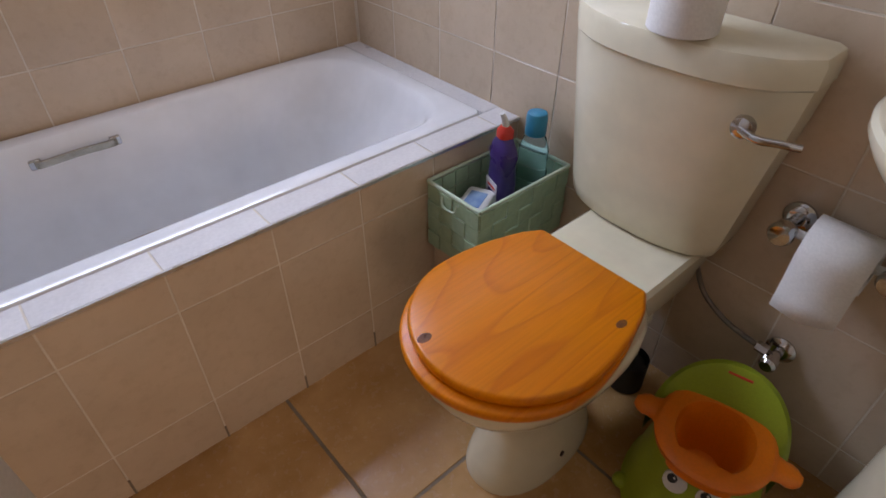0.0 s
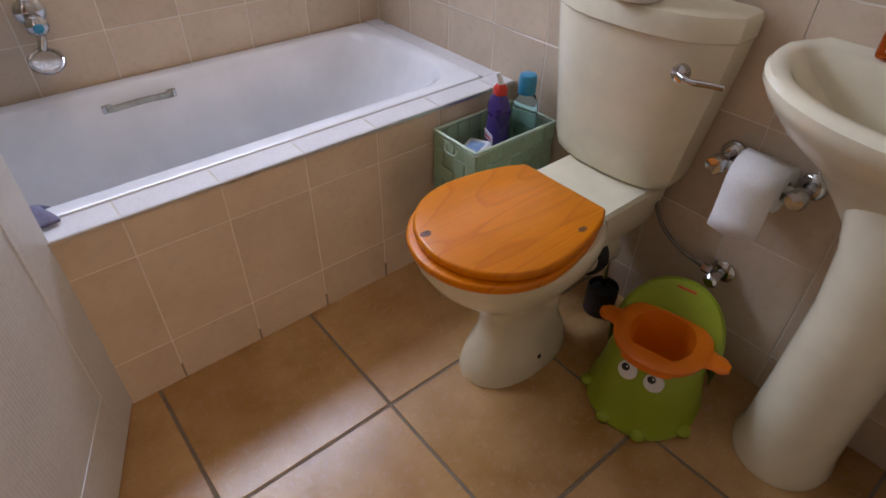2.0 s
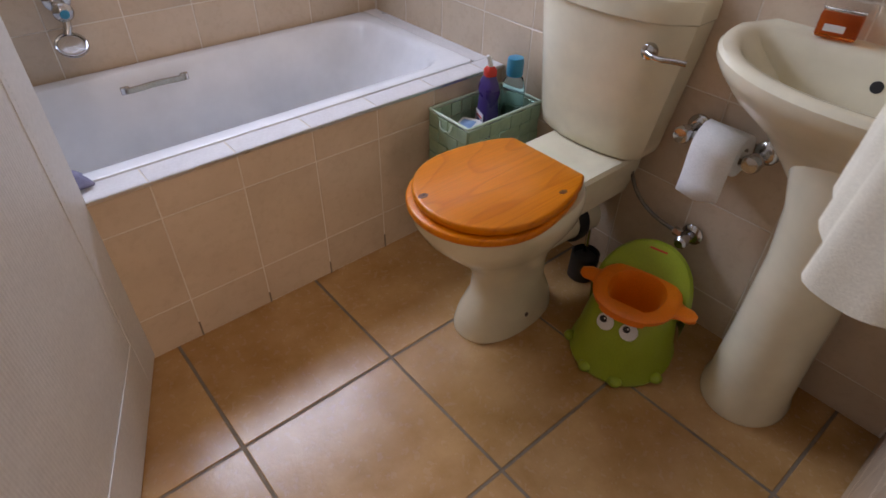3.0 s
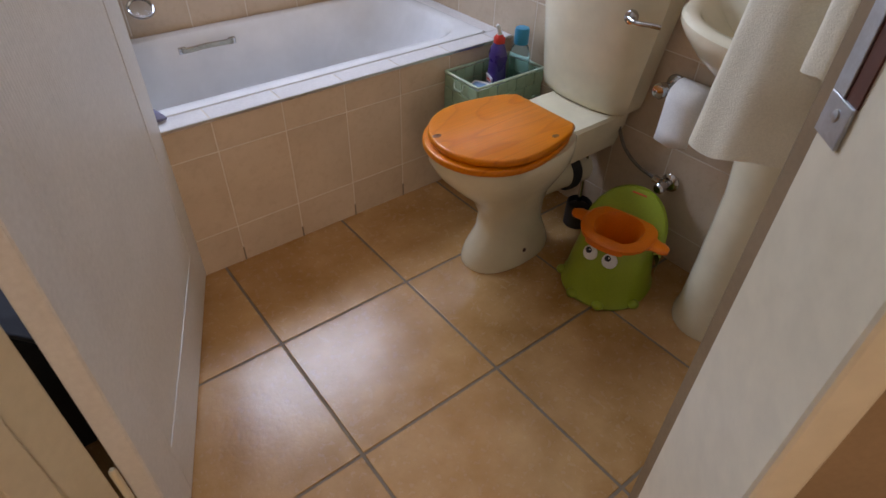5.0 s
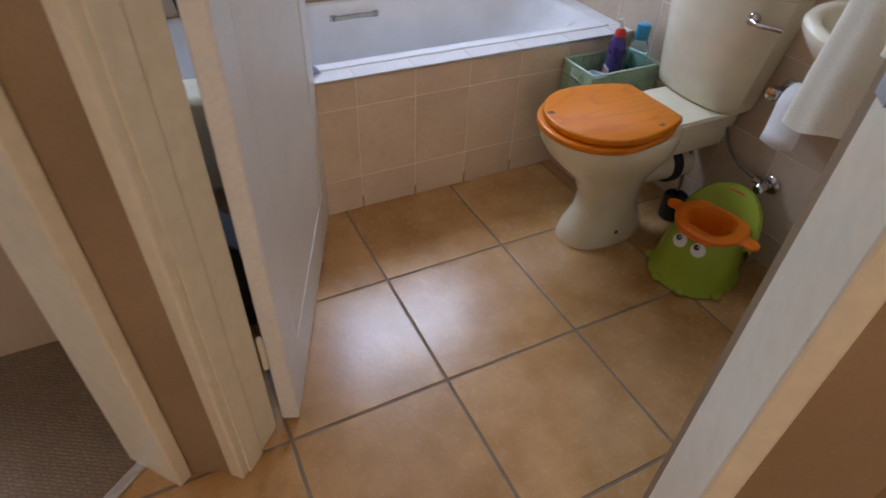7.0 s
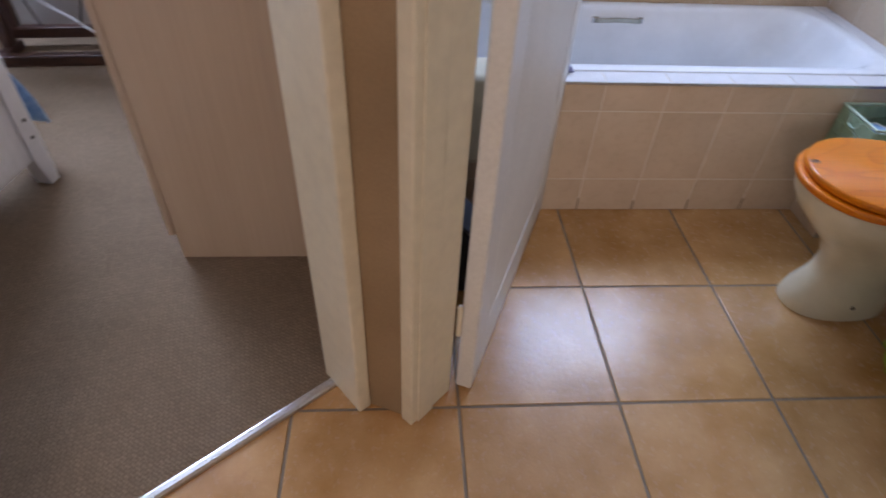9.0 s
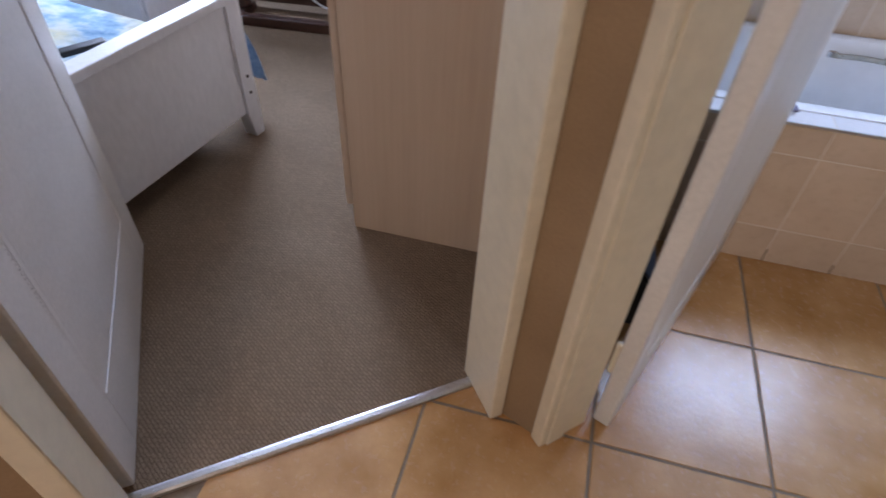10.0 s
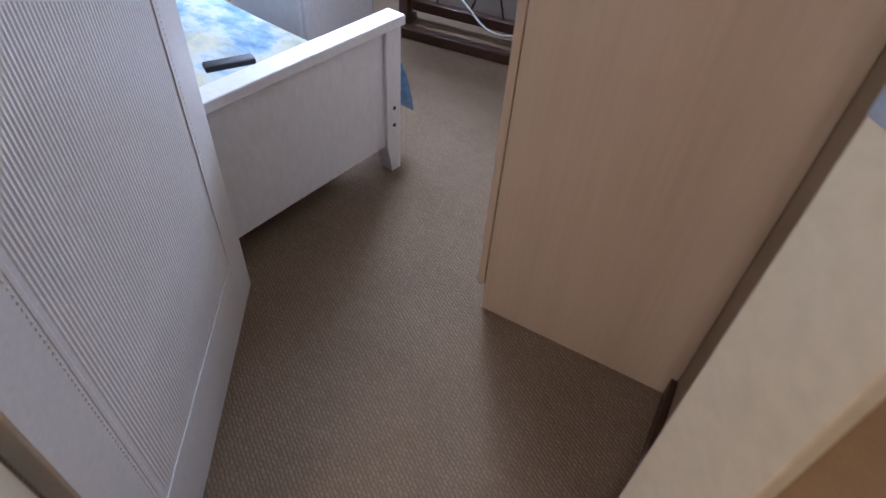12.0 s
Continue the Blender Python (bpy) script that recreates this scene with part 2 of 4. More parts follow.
blue_clear = clear("clear pale blue plastic", (0.62, 0.84, 0.94), 0.12, 1.15)
amber = clear("amber liquid soap", (0.75, 0.16, 0.03), 0.08, 1.3)
clear_plastic = clear("clear plastic", (0.93, 0.93, 0.92), 0.08, 1.2)
pane_m = clear("frosted window glass", (0.95, 0.97, 1.0), 0.5, 1.2)


# ---- mesh helpers ----
def mesh_of(name, bm, material, smooth=False):
    bmesh.ops.recalc_face_normals(bm, faces=bm.faces)
    me = bpy.data.meshes.new(name)
    bm.to_mesh(me)
    bm.free()
    me.materials.append(material)
    if smooth:
        me.polygons.foreach_set("use_smooth", [True] * len(me.polygons))
        me.set_sharp_from_angle(angle=radians(38))
    return me


def part(name, bm, material, parent=None, label="", smooth=False):
    ob = new(name, mesh_of(name, bm, material, smooth))
    ob.parent = parent
    if label:
        ob["label"] = label
    return ob


def thing(name, place, label, category, group="", turn=0.0):
    e = new(name)
    e.empty_display_size = 0.05
    e.matrix_basis = pose(*place, 0, 0, turn)
    return tagged(e, label, category, group)


def bevel(bm, width, seg=2, sharp=30):
    edges = [e for e in bm.edges if len(e.link_faces) == 2 and e.calc_face_angle(0) > radians(sharp)]
    if width > 0 and edges:
        bmesh.ops.bevel(bm, geom=edges, offset=width, segments=seg, profile=0.5, affect="EDGES", clamp_overlap=True)
    return bm


def box(lo, hi, r=0.0, seg=2, into=None):
    bm = into or bmesh.new()
    cx = [(a + b) / 2 for a, b in zip(lo, hi)]
    sz = [b - a for a, b in zip(lo, hi)]
    b2 = bmesh.new()
    bmesh.ops.create_cube(b2, size=1.0, matrix=Matrix.Translation(cx) @ Matrix.Diagonal((*sz, 1)))
    bevel(b2, r, seg)
    return join(bm, b2)


def join(bm, other, m=None):
    if m is not None:
        bmesh.ops.transform(other, matrix=m, verts=other.verts)
    vs = [bm.verts.new(v.co) for v in other.verts]
    other.verts.index_update()
    for fc in other.faces:
        bm.faces.new([vs[v.index] for v in fc.verts])
    other.free()
    return bm


def prism(points, z0, z1, r=0.0, seg=2):
    bm = bmesh.new()
    lo = [bm.verts.new((x, y, z0)) for x, y in points]
    hi = [bm.verts.new((x, y, z1)) for x, y in points]
    n = len(points)
    bm.faces.new(lo)
    bm.faces.new(hi)
    for i in range(n):
        bm.faces.new((lo[i], lo[(i + 1) % n], hi[(i + 1) % n], hi[i]))
    bmesh.ops.recalc_face_normals(bm, faces=bm.faces)
    return bevel(bm, r, seg)


def loft(rings, cap0=True, cap1=True, closed=True, into=None):
    """Skin over rings of equal point count."""
    bm = into or bmesh.new()
    vs = [[bm.verts.new(p) for p in ring] for ring in rings]
    n = len(rings[0])
    for a, b in zip(vs, vs[1:]):
        for i in range(n if closed else n - 1):
            j = (i + 1) % n
            bm.faces.new((a[i], a[j], b[j], b[i]))
    if cap0 and closed:
        bm.faces.new(vs[0])
    if cap1 and closed:
        bm.faces.new(vs[-1])
    return bm


def lathe(profile, n=28, cap0=True, cap1=True, into=None):
    """Turned shape from (radius, height) pairs."""
    return loft([[(r * math.cos(2 * math.pi * i / n), r * math.sin(2 * math.pi * i / n), z) for i in range(n)] for r, z in profile], cap0, cap1, True, into)


def tube(path, r, n=10, into=None, caps=True):
    """A round bar along a path of points."""
    pts = [Vector(p) for p in path]
    rings, side = [], None
    for i, p in enumerate(pts):
        d = (pts[min(i + 1, len(pts) - 1)] - pts[max(i - 1, 0)]).normalized()
        if side is None:
            side = d.orthogonal().normalized()
        side = (side - d * side.dot(d)).normalized()
        up = d.cross(side)
        rr = r[i] if isinstance(r, (list, tuple)) else r
        rings.append([p + rr * (math.cos(2 * math.pi * k / n) * side + math.sin(2 * math.pi * k / n) * up) for k in range(n)])
    return loft(rings, caps, caps, True, into)


def smooth_path(pts, steps=8):
    """Catmull-Rom through points."""
    p = [Vector(q) for q in pts]
    p = [2 * p[0] - p[1], *p, 2 * p[-1] - p[-2]]
    out = []
    for a, b, c, d in zip(p, p[1:], p[2:], p[3:]):
        for k in range(steps):
            t = k / steps
            out.append(0.5 * ((2 * b) + (c - a) * t + (2 * a - 5 * b + 4 * c - d) * t * t + (3 * b - a - 3 * c + d) * t ** 3))
    return out + [p[-2]]


def rounded(x0, y0, x1, y1, r, z, n=6):
    """A rounded rectangle as a ring."""
    ring = []
    for cx, cy, a0 in ((x1 - r, y1 - r, 0), (x0 + r, y1 - r, 90), (x0 + r, y0 + r, 180), (x1 - r, y0 + r, 270)):
        for k in range(n + 1):
            a = radians(a0 + 90 * k / n)
            ring.append((cx + r * math.cos(a), cy + r * math.sin(a), z))
    return ring


def shape_slab(outline, z0, z1, r, seg=3):
    return prism(outline, z0, z1, r, seg)


def turned(profile, centre, axis, n=24):
    bm = lathe(profile, n)
    bmesh.ops.transform(bm, matrix=Matrix.Translation(centre) @ Vector(axis).to_track_quat("Z", "Y").to_matrix().to_4x4(), verts=bm.verts)
    return bm


# ---- plan ----
U1, N1 = Vector((math.cos(radians(-45)), math.sin(radians(-45)))), Vector((math.cos(radians(45)), math.sin(radians(45))))
U2, N2 = Vector((math.cos(radians(38.2)), math.sin(radians(38.2)))), Vector((math.cos(radians(128.2)), math.sin(radians(128.2))))
A0, A1 = Vector((-0.717, 0.050)), Vector((-0.158, -0.513))     # bathroom doorway, hall corners
B0, B1 = Vector((-0.839, 0.089)), Vector((-1.452, -0.393))     # bedroom doorway, hall corners
TOP, DOOR = 2.45, 2.04
NORTH, EAST = 1.546, 0.918


def structure(name, bm, material, label, category):
    return tagged(part(name, bm, material), label, category, kind="structure")


def quad(origin, u, a, v, b):
    """Plan rectangle from origin, a along u and b along v."""
    return [tuple(origin), tuple(origin + a * u), tuple(origin + a * u + b * v), tuple(origin + b * v)]


# floor under the tiles and the bedroom carpet
floor = structure("floor", box((-4.4, -2.9, -0.12), (1.25, 2.45, -0.0022)), grout_dark, "terracotta tiled floor with brown grout joints", "floor")
t0, t1 = Vector((-0.912, 0.182)), Vector((-1.530, -0.304))
carpet_pts = [tuple(t0 + U2 * 0.02), (-0.86, 0.25), (-0.86, 2.35), (-4.4, 2.35), (-4.4, -1.6), tuple(t1 - U2 * 0.9 + N2 * 0.2), tuple(t1 - U2 * 0.03)]
carpet = structure("carpet", prism(carpet_pts, -0.003, 0.006), carpet_m, "taupe loop pile carpet covering the bedroom floor", "carpet")

# walls
wn_b = bmesh.new()
for lo, hi in (((-0.80, NORTH, 0), (1.25, NORTH + 0.16, 1.28)), ((-0.80, NORTH, 1.80), (1.25, NORTH + 0.16, TOP)),
               ((-0.80, NORTH, 1.28), (-0.32, NORTH + 0.16, 1.80)), ((0.76, NORTH, 1.28), (1.25, NORTH + 0.16, 1.80))):
    box(lo, hi, into=wn_b)
wall_north = structure("wall_north", wn_b, grout_light, "beige tiled bathroom wall behind the bath with white grout", "wall")
wall_east = structure("wall_east", prism([(EAST, -0.6), (1.25, -0.6), (1.25, NORTH), (EAST, NORTH)], 0, TOP), grout_light, "beige tiled bathroom wall behind the toilet with white grout", "wall")
wall_south = structure("wall_south", prism([tuple(A1 + U1 * 0.03 + N1 * 0.012), (-0.045, -0.395), (1.25, -0.395), (1.25, -0.62), (-0.02, -0.62)], 0, TOP), plaster, "beige plastered wall beside the bathroom doorway", "wall")
wall_west = structure("wall_west", prism([tuple(B0 + U2 * 0.032 + N2 * 0.012), tuple(A0 - U1 * 0.028 + N1 * 0.012), (-0.655, 0.145), (-0.78, 0.32), (-0.78, NORTH + 0.16), (-0.875, NORTH + 0.16), (-0.875, 0.30), tuple(B0 + U2 * 0.032 + N2 * 0.17)], 0, TOP), plaster, "beige plastered corner wall between two doorways", "wall")
q = B1 - U2 * 0.045
wall_hall = structure("wall_hall", prism([tuple(q + N2 * 0.01), tuple(q + N2 * 0.15), tuple(q - U2 * 1.9 + N2 * 0.15), tuple(q - U2 * 1.9 + N2 * 0.01)], 0, TOP), plaster, "unseen beige plastered wall closing the hall beside the bedroom doorway", "wall")
# unseen hall end wall; the opening is added to go with the fill lamp
hs = bmesh.new()
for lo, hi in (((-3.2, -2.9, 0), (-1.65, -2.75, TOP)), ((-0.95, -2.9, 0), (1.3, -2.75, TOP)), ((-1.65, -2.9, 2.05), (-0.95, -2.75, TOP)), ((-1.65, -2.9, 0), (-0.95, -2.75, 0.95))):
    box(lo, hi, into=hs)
wall_hall_end = structure("wall_hall_end", hs, plaster, "unseen beige plastered hall end wall with an added window opening", "wall")
# unseen hall sides; the west one is added to keep sky light out
hall_closing_wall = structure("hall_closing_wall", box((-3.02, -2.75, 0), (-2.87, -1.5, TOP)), plaster, "unseen beige plastered wall closing the hall", "wall")
wall_hall_east = structure("wall_hall_east", box((1.1, -2.75, 0), (1.25, -0.62, TOP)), plaster, "unseen beige plastered wall closing the hall", "wall")
bn = bmesh.new()
for lo, hi in (((-4.4, 2.30, 0), (-3.45, 2.45, TOP)), ((-2.25, 2.30, 0), (-0.78, 2.45, TOP)), ((-3.45, 2.30, 0), (-2.25, 2.45, 0.92)), ((-3.45, 2.30, 2.1), (-2.25, 2.45, TOP))):
    box(lo, hi, into=bn)
wall_bed_north = structure("wall_bedroom_north", bn, plaster_bed, "beige plastered bedroom wall with a window opening", "wall")
wall_bed_east = structure("wall_bedroom_east", box((-0.875, NORTH + 0.16, 0), (-0.78, 2.30, TOP)), plaster_bed, "beige plastered bedroom wall behind the wardrobe", "wall")
wall_bed_west = structure("wall_bedroom_west", box((-4.4, -1.7, 0), (-4.25, 2.30, TOP)), plaster_bed, "beige plastered bedroom wall", "wall")
wall_bed_south = structure("wall_bedroom_south", box((-4.4, -1.85, 0), (-2.6, -1.7, TOP)), plaster_bed, "beige plastered bedroom wall", "wall")
ceiling = structure("ceiling", box((-4.4, -2.9, TOP), (1.25, 2.45, TOP + 0.1)), ceiling_m, "white painted ceiling", "ceiling")
for nm, pts in (("lintel_bathroom", quad(A0 - U1 * 0.03 + N1 * 0.012, U1, 0.855, N1, 0.13)), ("lintel_bedroom", quad(B0 + U2 * 0.03 + N2 * 0.012, -U2, 0.85, N2, 0.13))):
    structure(nm, prism(pts, DOOR + 0.04, TOP), plaster, "beige plaster above a doorway", "wall")


# ---- windows ----
def window(name, x0, x1, z0, z1, y, label):
    w = tagged(new(name), label, "window", kind="structure")
    fr = bmesh.new()
    t = 0.045
    for lo, hi in (((x0, y, z0), (x1, y + 0.05, z0 + t)), ((x0, y, z1 - t), (x1, y + 0.05, z1)), ((x0, y, z0 + t), (x0 + t, y + 0.05, z1 - t)),
                   ((x1 - t, y, z0 + t), (x1, y + 0.05, z1 - t)), (((x0 + x1) / 2 - 0.02, y, z0 + t), ((x0 + x1) / 2 + 0.02, y + 0.05, z1 - t))):
        box(lo, hi, 0.004, into=fr)
    part("window_frame", fr, door_paint, w)
    for a, b in ((x0 + t, (x0 + x1) / 2 - 0.02), ((x0 + x1) / 2 + 0.02, x1 - t)):
        p = part("pane", box((a, y + 0.02, z0 + t), (b, y + 0.026, z1 - t)), pane_m, w)
        p.visible_shadow = False
    return w


window("window_1", -0.32, 0.76, 1.28, 1.80, NORTH + 0.07, "white framed frosted bathroom window above the bath")
window("window_2", -3.45, -2.25, 0.92, 2.1, 2.34, "white framed bedroom window")
# unseen window, added around the hall fill lamp
window("window_3", -1.65, -0.95, 0.95, 2.05, -2.85, "white framed unseen window added for the hall fill light")


# ---- door frames and doors ----
def reveal_post(pts, parent):
    return part("jamb", prism(pts, 0, DOOR + 0.04, 0.005, 2), frame_paint, parent)


fa = tagged(new("door_frame_1"), "cream painted bathroom door frame with worn gloss paint", "door frame", kind="structure")
reveal_post(quad(A0, -U1, 0.034, N1, 0.138), fa)
part("stop", prism(quad(A0 + U1 * 0.0 + N1 * 0.02, U1, 0.004, N1, 0.05), 0, DOOR, 0.002), frame_paint, fa)
jr = reveal_post(quad(A1, U1, 0.036, N1, 0.155), fa)
part("head", prism(quad(A0, U1, 0.794, N1, 0.105), DOOR, DOOR + 0.038, 0.004), frame_paint, fa)
fb = tagged(new("door_frame_2"), "cream painted bedroom door frame with worn gloss paint", "door frame", kind="structure")
reveal_post(quad(B0, U2, 0.034, N2, 0.150), fb)
reveal_post(quad(B1, -U2, 0.045, N2, 0.115), fb)
part("head", prism(quad(B0, -U2, 0.778, N2, 0.105), DOOR, DOOR + 0.038, 0.004), frame_paint, fb)


def strike_plate(name, corner, along, normal, z0, h, w, label):
    """A lock plate let into a jamb, with its dark hole."""
    m = Matrix(((along.x, normal.x, 0, corner.x), (along.y, normal.y, 0, corner.y), (0, 0, 1, z0), (0, 0, 0, 1)))
    s = thing(name, (0, 0, 0), label, "strike plate")
    s.matrix_basis = m
    bm = bmesh.new()
    hx0, hx1, hz0, hz1 = 0.0, w * 0.50, h * 0.16, h * 0.86
    for lo, hi in (((0, 0, 0), (w, 0.003, hz0)), ((0, 0, hz1), (w, 0.003, h)), ((hx1, 0, hz0), (w, 0.003, hz1))):
        box(lo, hi, 0.0006, 1, into=bm)
    part("plate", bm, steel, s)
    part("latch_hole", box((hx0, -0.0005, hz0), (hx1, 0.0012, hz1)), stained_wood, s, "dark wooden latch recess")
    for z in (h * 0.1, h * 0.9):
        b2 = turned([(0.0045, 0), (0.004, 0.0012), (0.001, 0.0018)], (w * 0.45, 0.003, z), (0, 1, 0), 14)
        part("screw", b2, steel, s)
    return s


def door_leaf(name, hinge, angle, width, thick_side, label, rail):
    """A pressed door: moulded border round a reeded panel, on both faces."""
    d = tagged(new(name), label, "door", kind="structure")
    d.matrix_basis = pose(hinge[0], hinge[1], 0.008, 0, 0, angle)
    t = 0.04 * thick_side
    y0, y1 = min(0, t), max(0, t)
    part("leaf", box((0, y0 + 0.0018, 0), (width, y1 - 0.0018, 2.02), 0.003, 2), door_paint, d)
    for face, sgn in ((y1, 1), (y0, -1)):
        base = face - sgn * 0.0018
        lo, hi = sorted((base - sgn * 0.001, face))
        st = bmesh.new()
        s, r2 = 0.105, rail
        for a, b in (((0.002, lo, 0.002), (s, hi, 2.018)), ((width - s, lo, 0.002), (width - 0.002, hi, 2.018)), ((s, lo, 0.002), (width - s, hi, r2)), ((s, lo, 1.90), (width - s, hi, 2.018))):
            box(a, b, 0.0012, 1, into=st)
        part("stile_face", st, door_paint, d)
        mo = bmesh.new()
        for a, b in (((s - 0.004, r2 - 0.004), (s + 0.006, 1.904)), ((width - s - 0.006, r2 - 0.004), (width - s + 0.004, 1.904)), ((s - 0.004, r2 - 0.004), (width - s + 0.004, r2 + 0.006)), ((s - 0.004, 1.894), (width - s + 0.004, 1.904))):
            ylo, yhi = sorted((base, face + sgn * 0.0005))
            box((a[0], ylo, a[1]), (b[0], yhi, b[1]), 0.0015, 2, into=mo)
        part("bead", mo, door_paint, d)
        stud = bmesh.new()
        for x in (s - 0.010, width - s + 0.010):
            for k in range(int((1.90 - r2) / 0.011)):
                z = r2 + 0.011 * k
                tip = stud.verts.new((x, face + sgn * 0.0011, z + 0.0045))
                ring = [stud.verts.new((x + dx, face - sgn * 0.0002, z + dz)) for dx, dz in ((-0.003, 0.0045), (0, 0), (0.003, 0.0045), (0, 0.009))]
                for q0, q1 in zip(ring, ring[1:] + ring[:1]):
                    stud.faces.new((q0, q1, tip))
        part("rope_moulding", stud, door_paint, d, "fine rope moulding round the reeded panel")
        n = int((width - 2 * s - 0.03) / 0.0085)
        rb = bmesh.new()
        for i in range(n):
            x = s + 0.017 + i * 0.0085
            a, b, c = (x, base), (x + 0.0036, base + sgn * 0.00055), (x + 0.0072, base)
            vs = [[rb.verts.new((px, py, z)) for px, py in (a, b, c)] for z in (r2 + 0.018, 1.885)]
            for k in range(2):
                rb.faces.new((vs[0][k], vs[0][k + 1], vs[1][k + 1], vs[1][k]))
        part("reeding", rb, door_paint, d)
    for z in (0.20, 1.75):
        h = turned([(0.006, 0), (0.0065, 0.003), (0.0065, 0.092), (0.004, 0.097)], (-0.007, y1 + 0.003, z), (0, 0, 1), 12)
        part("hinge", h, frame_paint, d)
    return d


door_leaf("door_1", (-0.568, 0.144), 67.0, 0.797, 1, "white reeded panel bathroom door standing open", 0.15)
door_leaf("door_2", (-1.530, -0.278), 124.2, 0.772, 1, "white reeded panel bedroom door standing open", 0.18)
strike_plate("strike_plate", A1 + N1 * 0.114 - U1 * 0.0005, N1, -U1, 0.981, 0.19, 0.034, "galvanised steel strike plate on the bathroom jamb")
strike_plate("strike_plate", B0 + N2 * 0.104 - U2 * 0.0005, N2, -U2, 0.985, 0.19, 0.042, "galvanised steel strike plate on the bedroom jamb")

# threshold strip between tiles and carpet
prof = [(-0.004, 0.0), (-0.002, 0.006), (0.004, 0.0098), (0.016, 0.0098), (0.022, 0.0075), (0.024, 0.0)]
strip = loft([[(*(p - N2 * 0.016 + N2 * a), z) for a, z in prof] for p in (t0 + U2 * 0.001, t1 - U2 * 0.02)])
structure("threshold_strip", strip, alu, "brushed aluminium threshold strip between tiles and carpet", "threshold strip")

# skirting beside the wardrobe
structure("baseboard", box((-0.893, 0.29, 0.006), (-0.877, 0.632, 0.075), 0.003), dark_wood, "dark brown wooden skirting beside the wardrobe", "baseboard")


# ---- bath ----
RIM, BX0, BX1, BY0, BY1 = 0.478, -0.775, 0.862, 0.944, NORTH - 0.006
bath = thing("bathtub", (0, 0, 0), "white enamel bathtub with chrome grips in a tiled surround", "bathtub")
outer = [rounded(BX0, BY0, BX1, BY1, 0.02, z) for z in (RIM - 0.03, RIM - 0.008)]
levels = [rounded(BX0 + 0.003, BY0 + 0.003, BX1 - 0.003, BY1 - 0.003, 0.02, RIM - 0.002), rounded(BX0 + 0.01, BY0 + 0.01, BX1 - 0.01, BY1 - 0.01, 0.02, RIM)]
for dx0, dx1, dy, r, z in ((0.05, 0.045, 0.038, 0.12, RIM), (0.057, 0.052, 0.046, 0.125, RIM - 0.004), (0.064, 0.064, 0.053, 0.13, RIM - 0.02), (0.085, 0.13, 0.064, 0.14, RIM - 0.12),
                           (0.11, 0.24, 0.078, 0.15, RIM - 0.26), (0.14, 0.33, 0.098, 0.14, RIM - 0.35), (0.19, 0.40, 0.14, 0.11, RIM - 0.385)):
    levels.append(rounded(BX0 + dx0, BY0 + dy, BX1 - dx1, BY1 - dy, min(r, (BY1 - BY0) / 2 - dy - 0.005), z))
part("tub", loft(outer + levels, False, True), enamel, bath, smooth=True)


def grip(y, sgn):
    g = bmesh.new()
    path = smooth_path([(-0.012, y, RIM - 0.050), (0.0, y + sgn * 0.026, RIM - 0.046), (0.077, y + sgn * 0.030, RIM - 0.042), (0.155, y + sgn * 0.026, RIM - 0.046), (0.167, y, RIM - 0.050)], 5)
    rings = [[(p.x, p.y + a, p.z + b) for a, b in ((-0.004, -0.008), (0.004, -0.008), (0.006, 0), (0.004, 0.008), (-0.004, 0.008), (-0.006, 0))] for p in path]
    gp = part("grip", loft(rings, into=g), grip_m, bath, "chrome grip handle in a dark reflection tone", True)
    for x in (-0.008, 0.163):
        part("end_cap", box((x - 0.013, y - 0.006 + sgn * 0.008, RIM - 0.062), (x + 0.013, y + 0.006 + sgn * 0.008, RIM - 0.038), 0.004), chrome, gp)


grip(BY1 - 0.052, -1)
grip(BY0 + 0.060, 1)

# tiled front of the bath
bath_front = structure("bath_surround", box((-0.775, 0.874, 0), (EAST, 0.942, 0.472)), grout_light, "beige tiled bath front with white ledge tiles", "bath surround")
structure("bath_end_ledge", prism([(BX1 + 0.001, 0.943), (EAST, 0.943), (EAST, NORTH), (BX1 + 0.001, NORTH)], 0.38, 0.474, 0.002), ledge_m, "white tiled ledge at the end of the bath", "ledge")

structure("trim", box((-0.775, 0.8685, 0.4655), (EAST - 0.004, 0.8722, 0.4745), 0.001, 1), alu, "grey metal trim along the edge of the bath ledge", "trim")
for k in range(-3, 4):
    xj = 0.060 + 0.195 * k
    part("stained_joint", box((xj - 0.0022, 0.8712, 0.0), (xj + 0.0022, 0.8735, 0.036 + 0.006 * (k % 3)), 0), grout_dark, bath_front, "dark stained joint at the floor")

# pipe casing under the basket
structure("pipe_casing", box((0.640, 0.715, 0), (EAST, 0.871, 0.245), 0.004), wall_tile_m, "beige tiled pipe casing beside the toilet", "pipe casing")


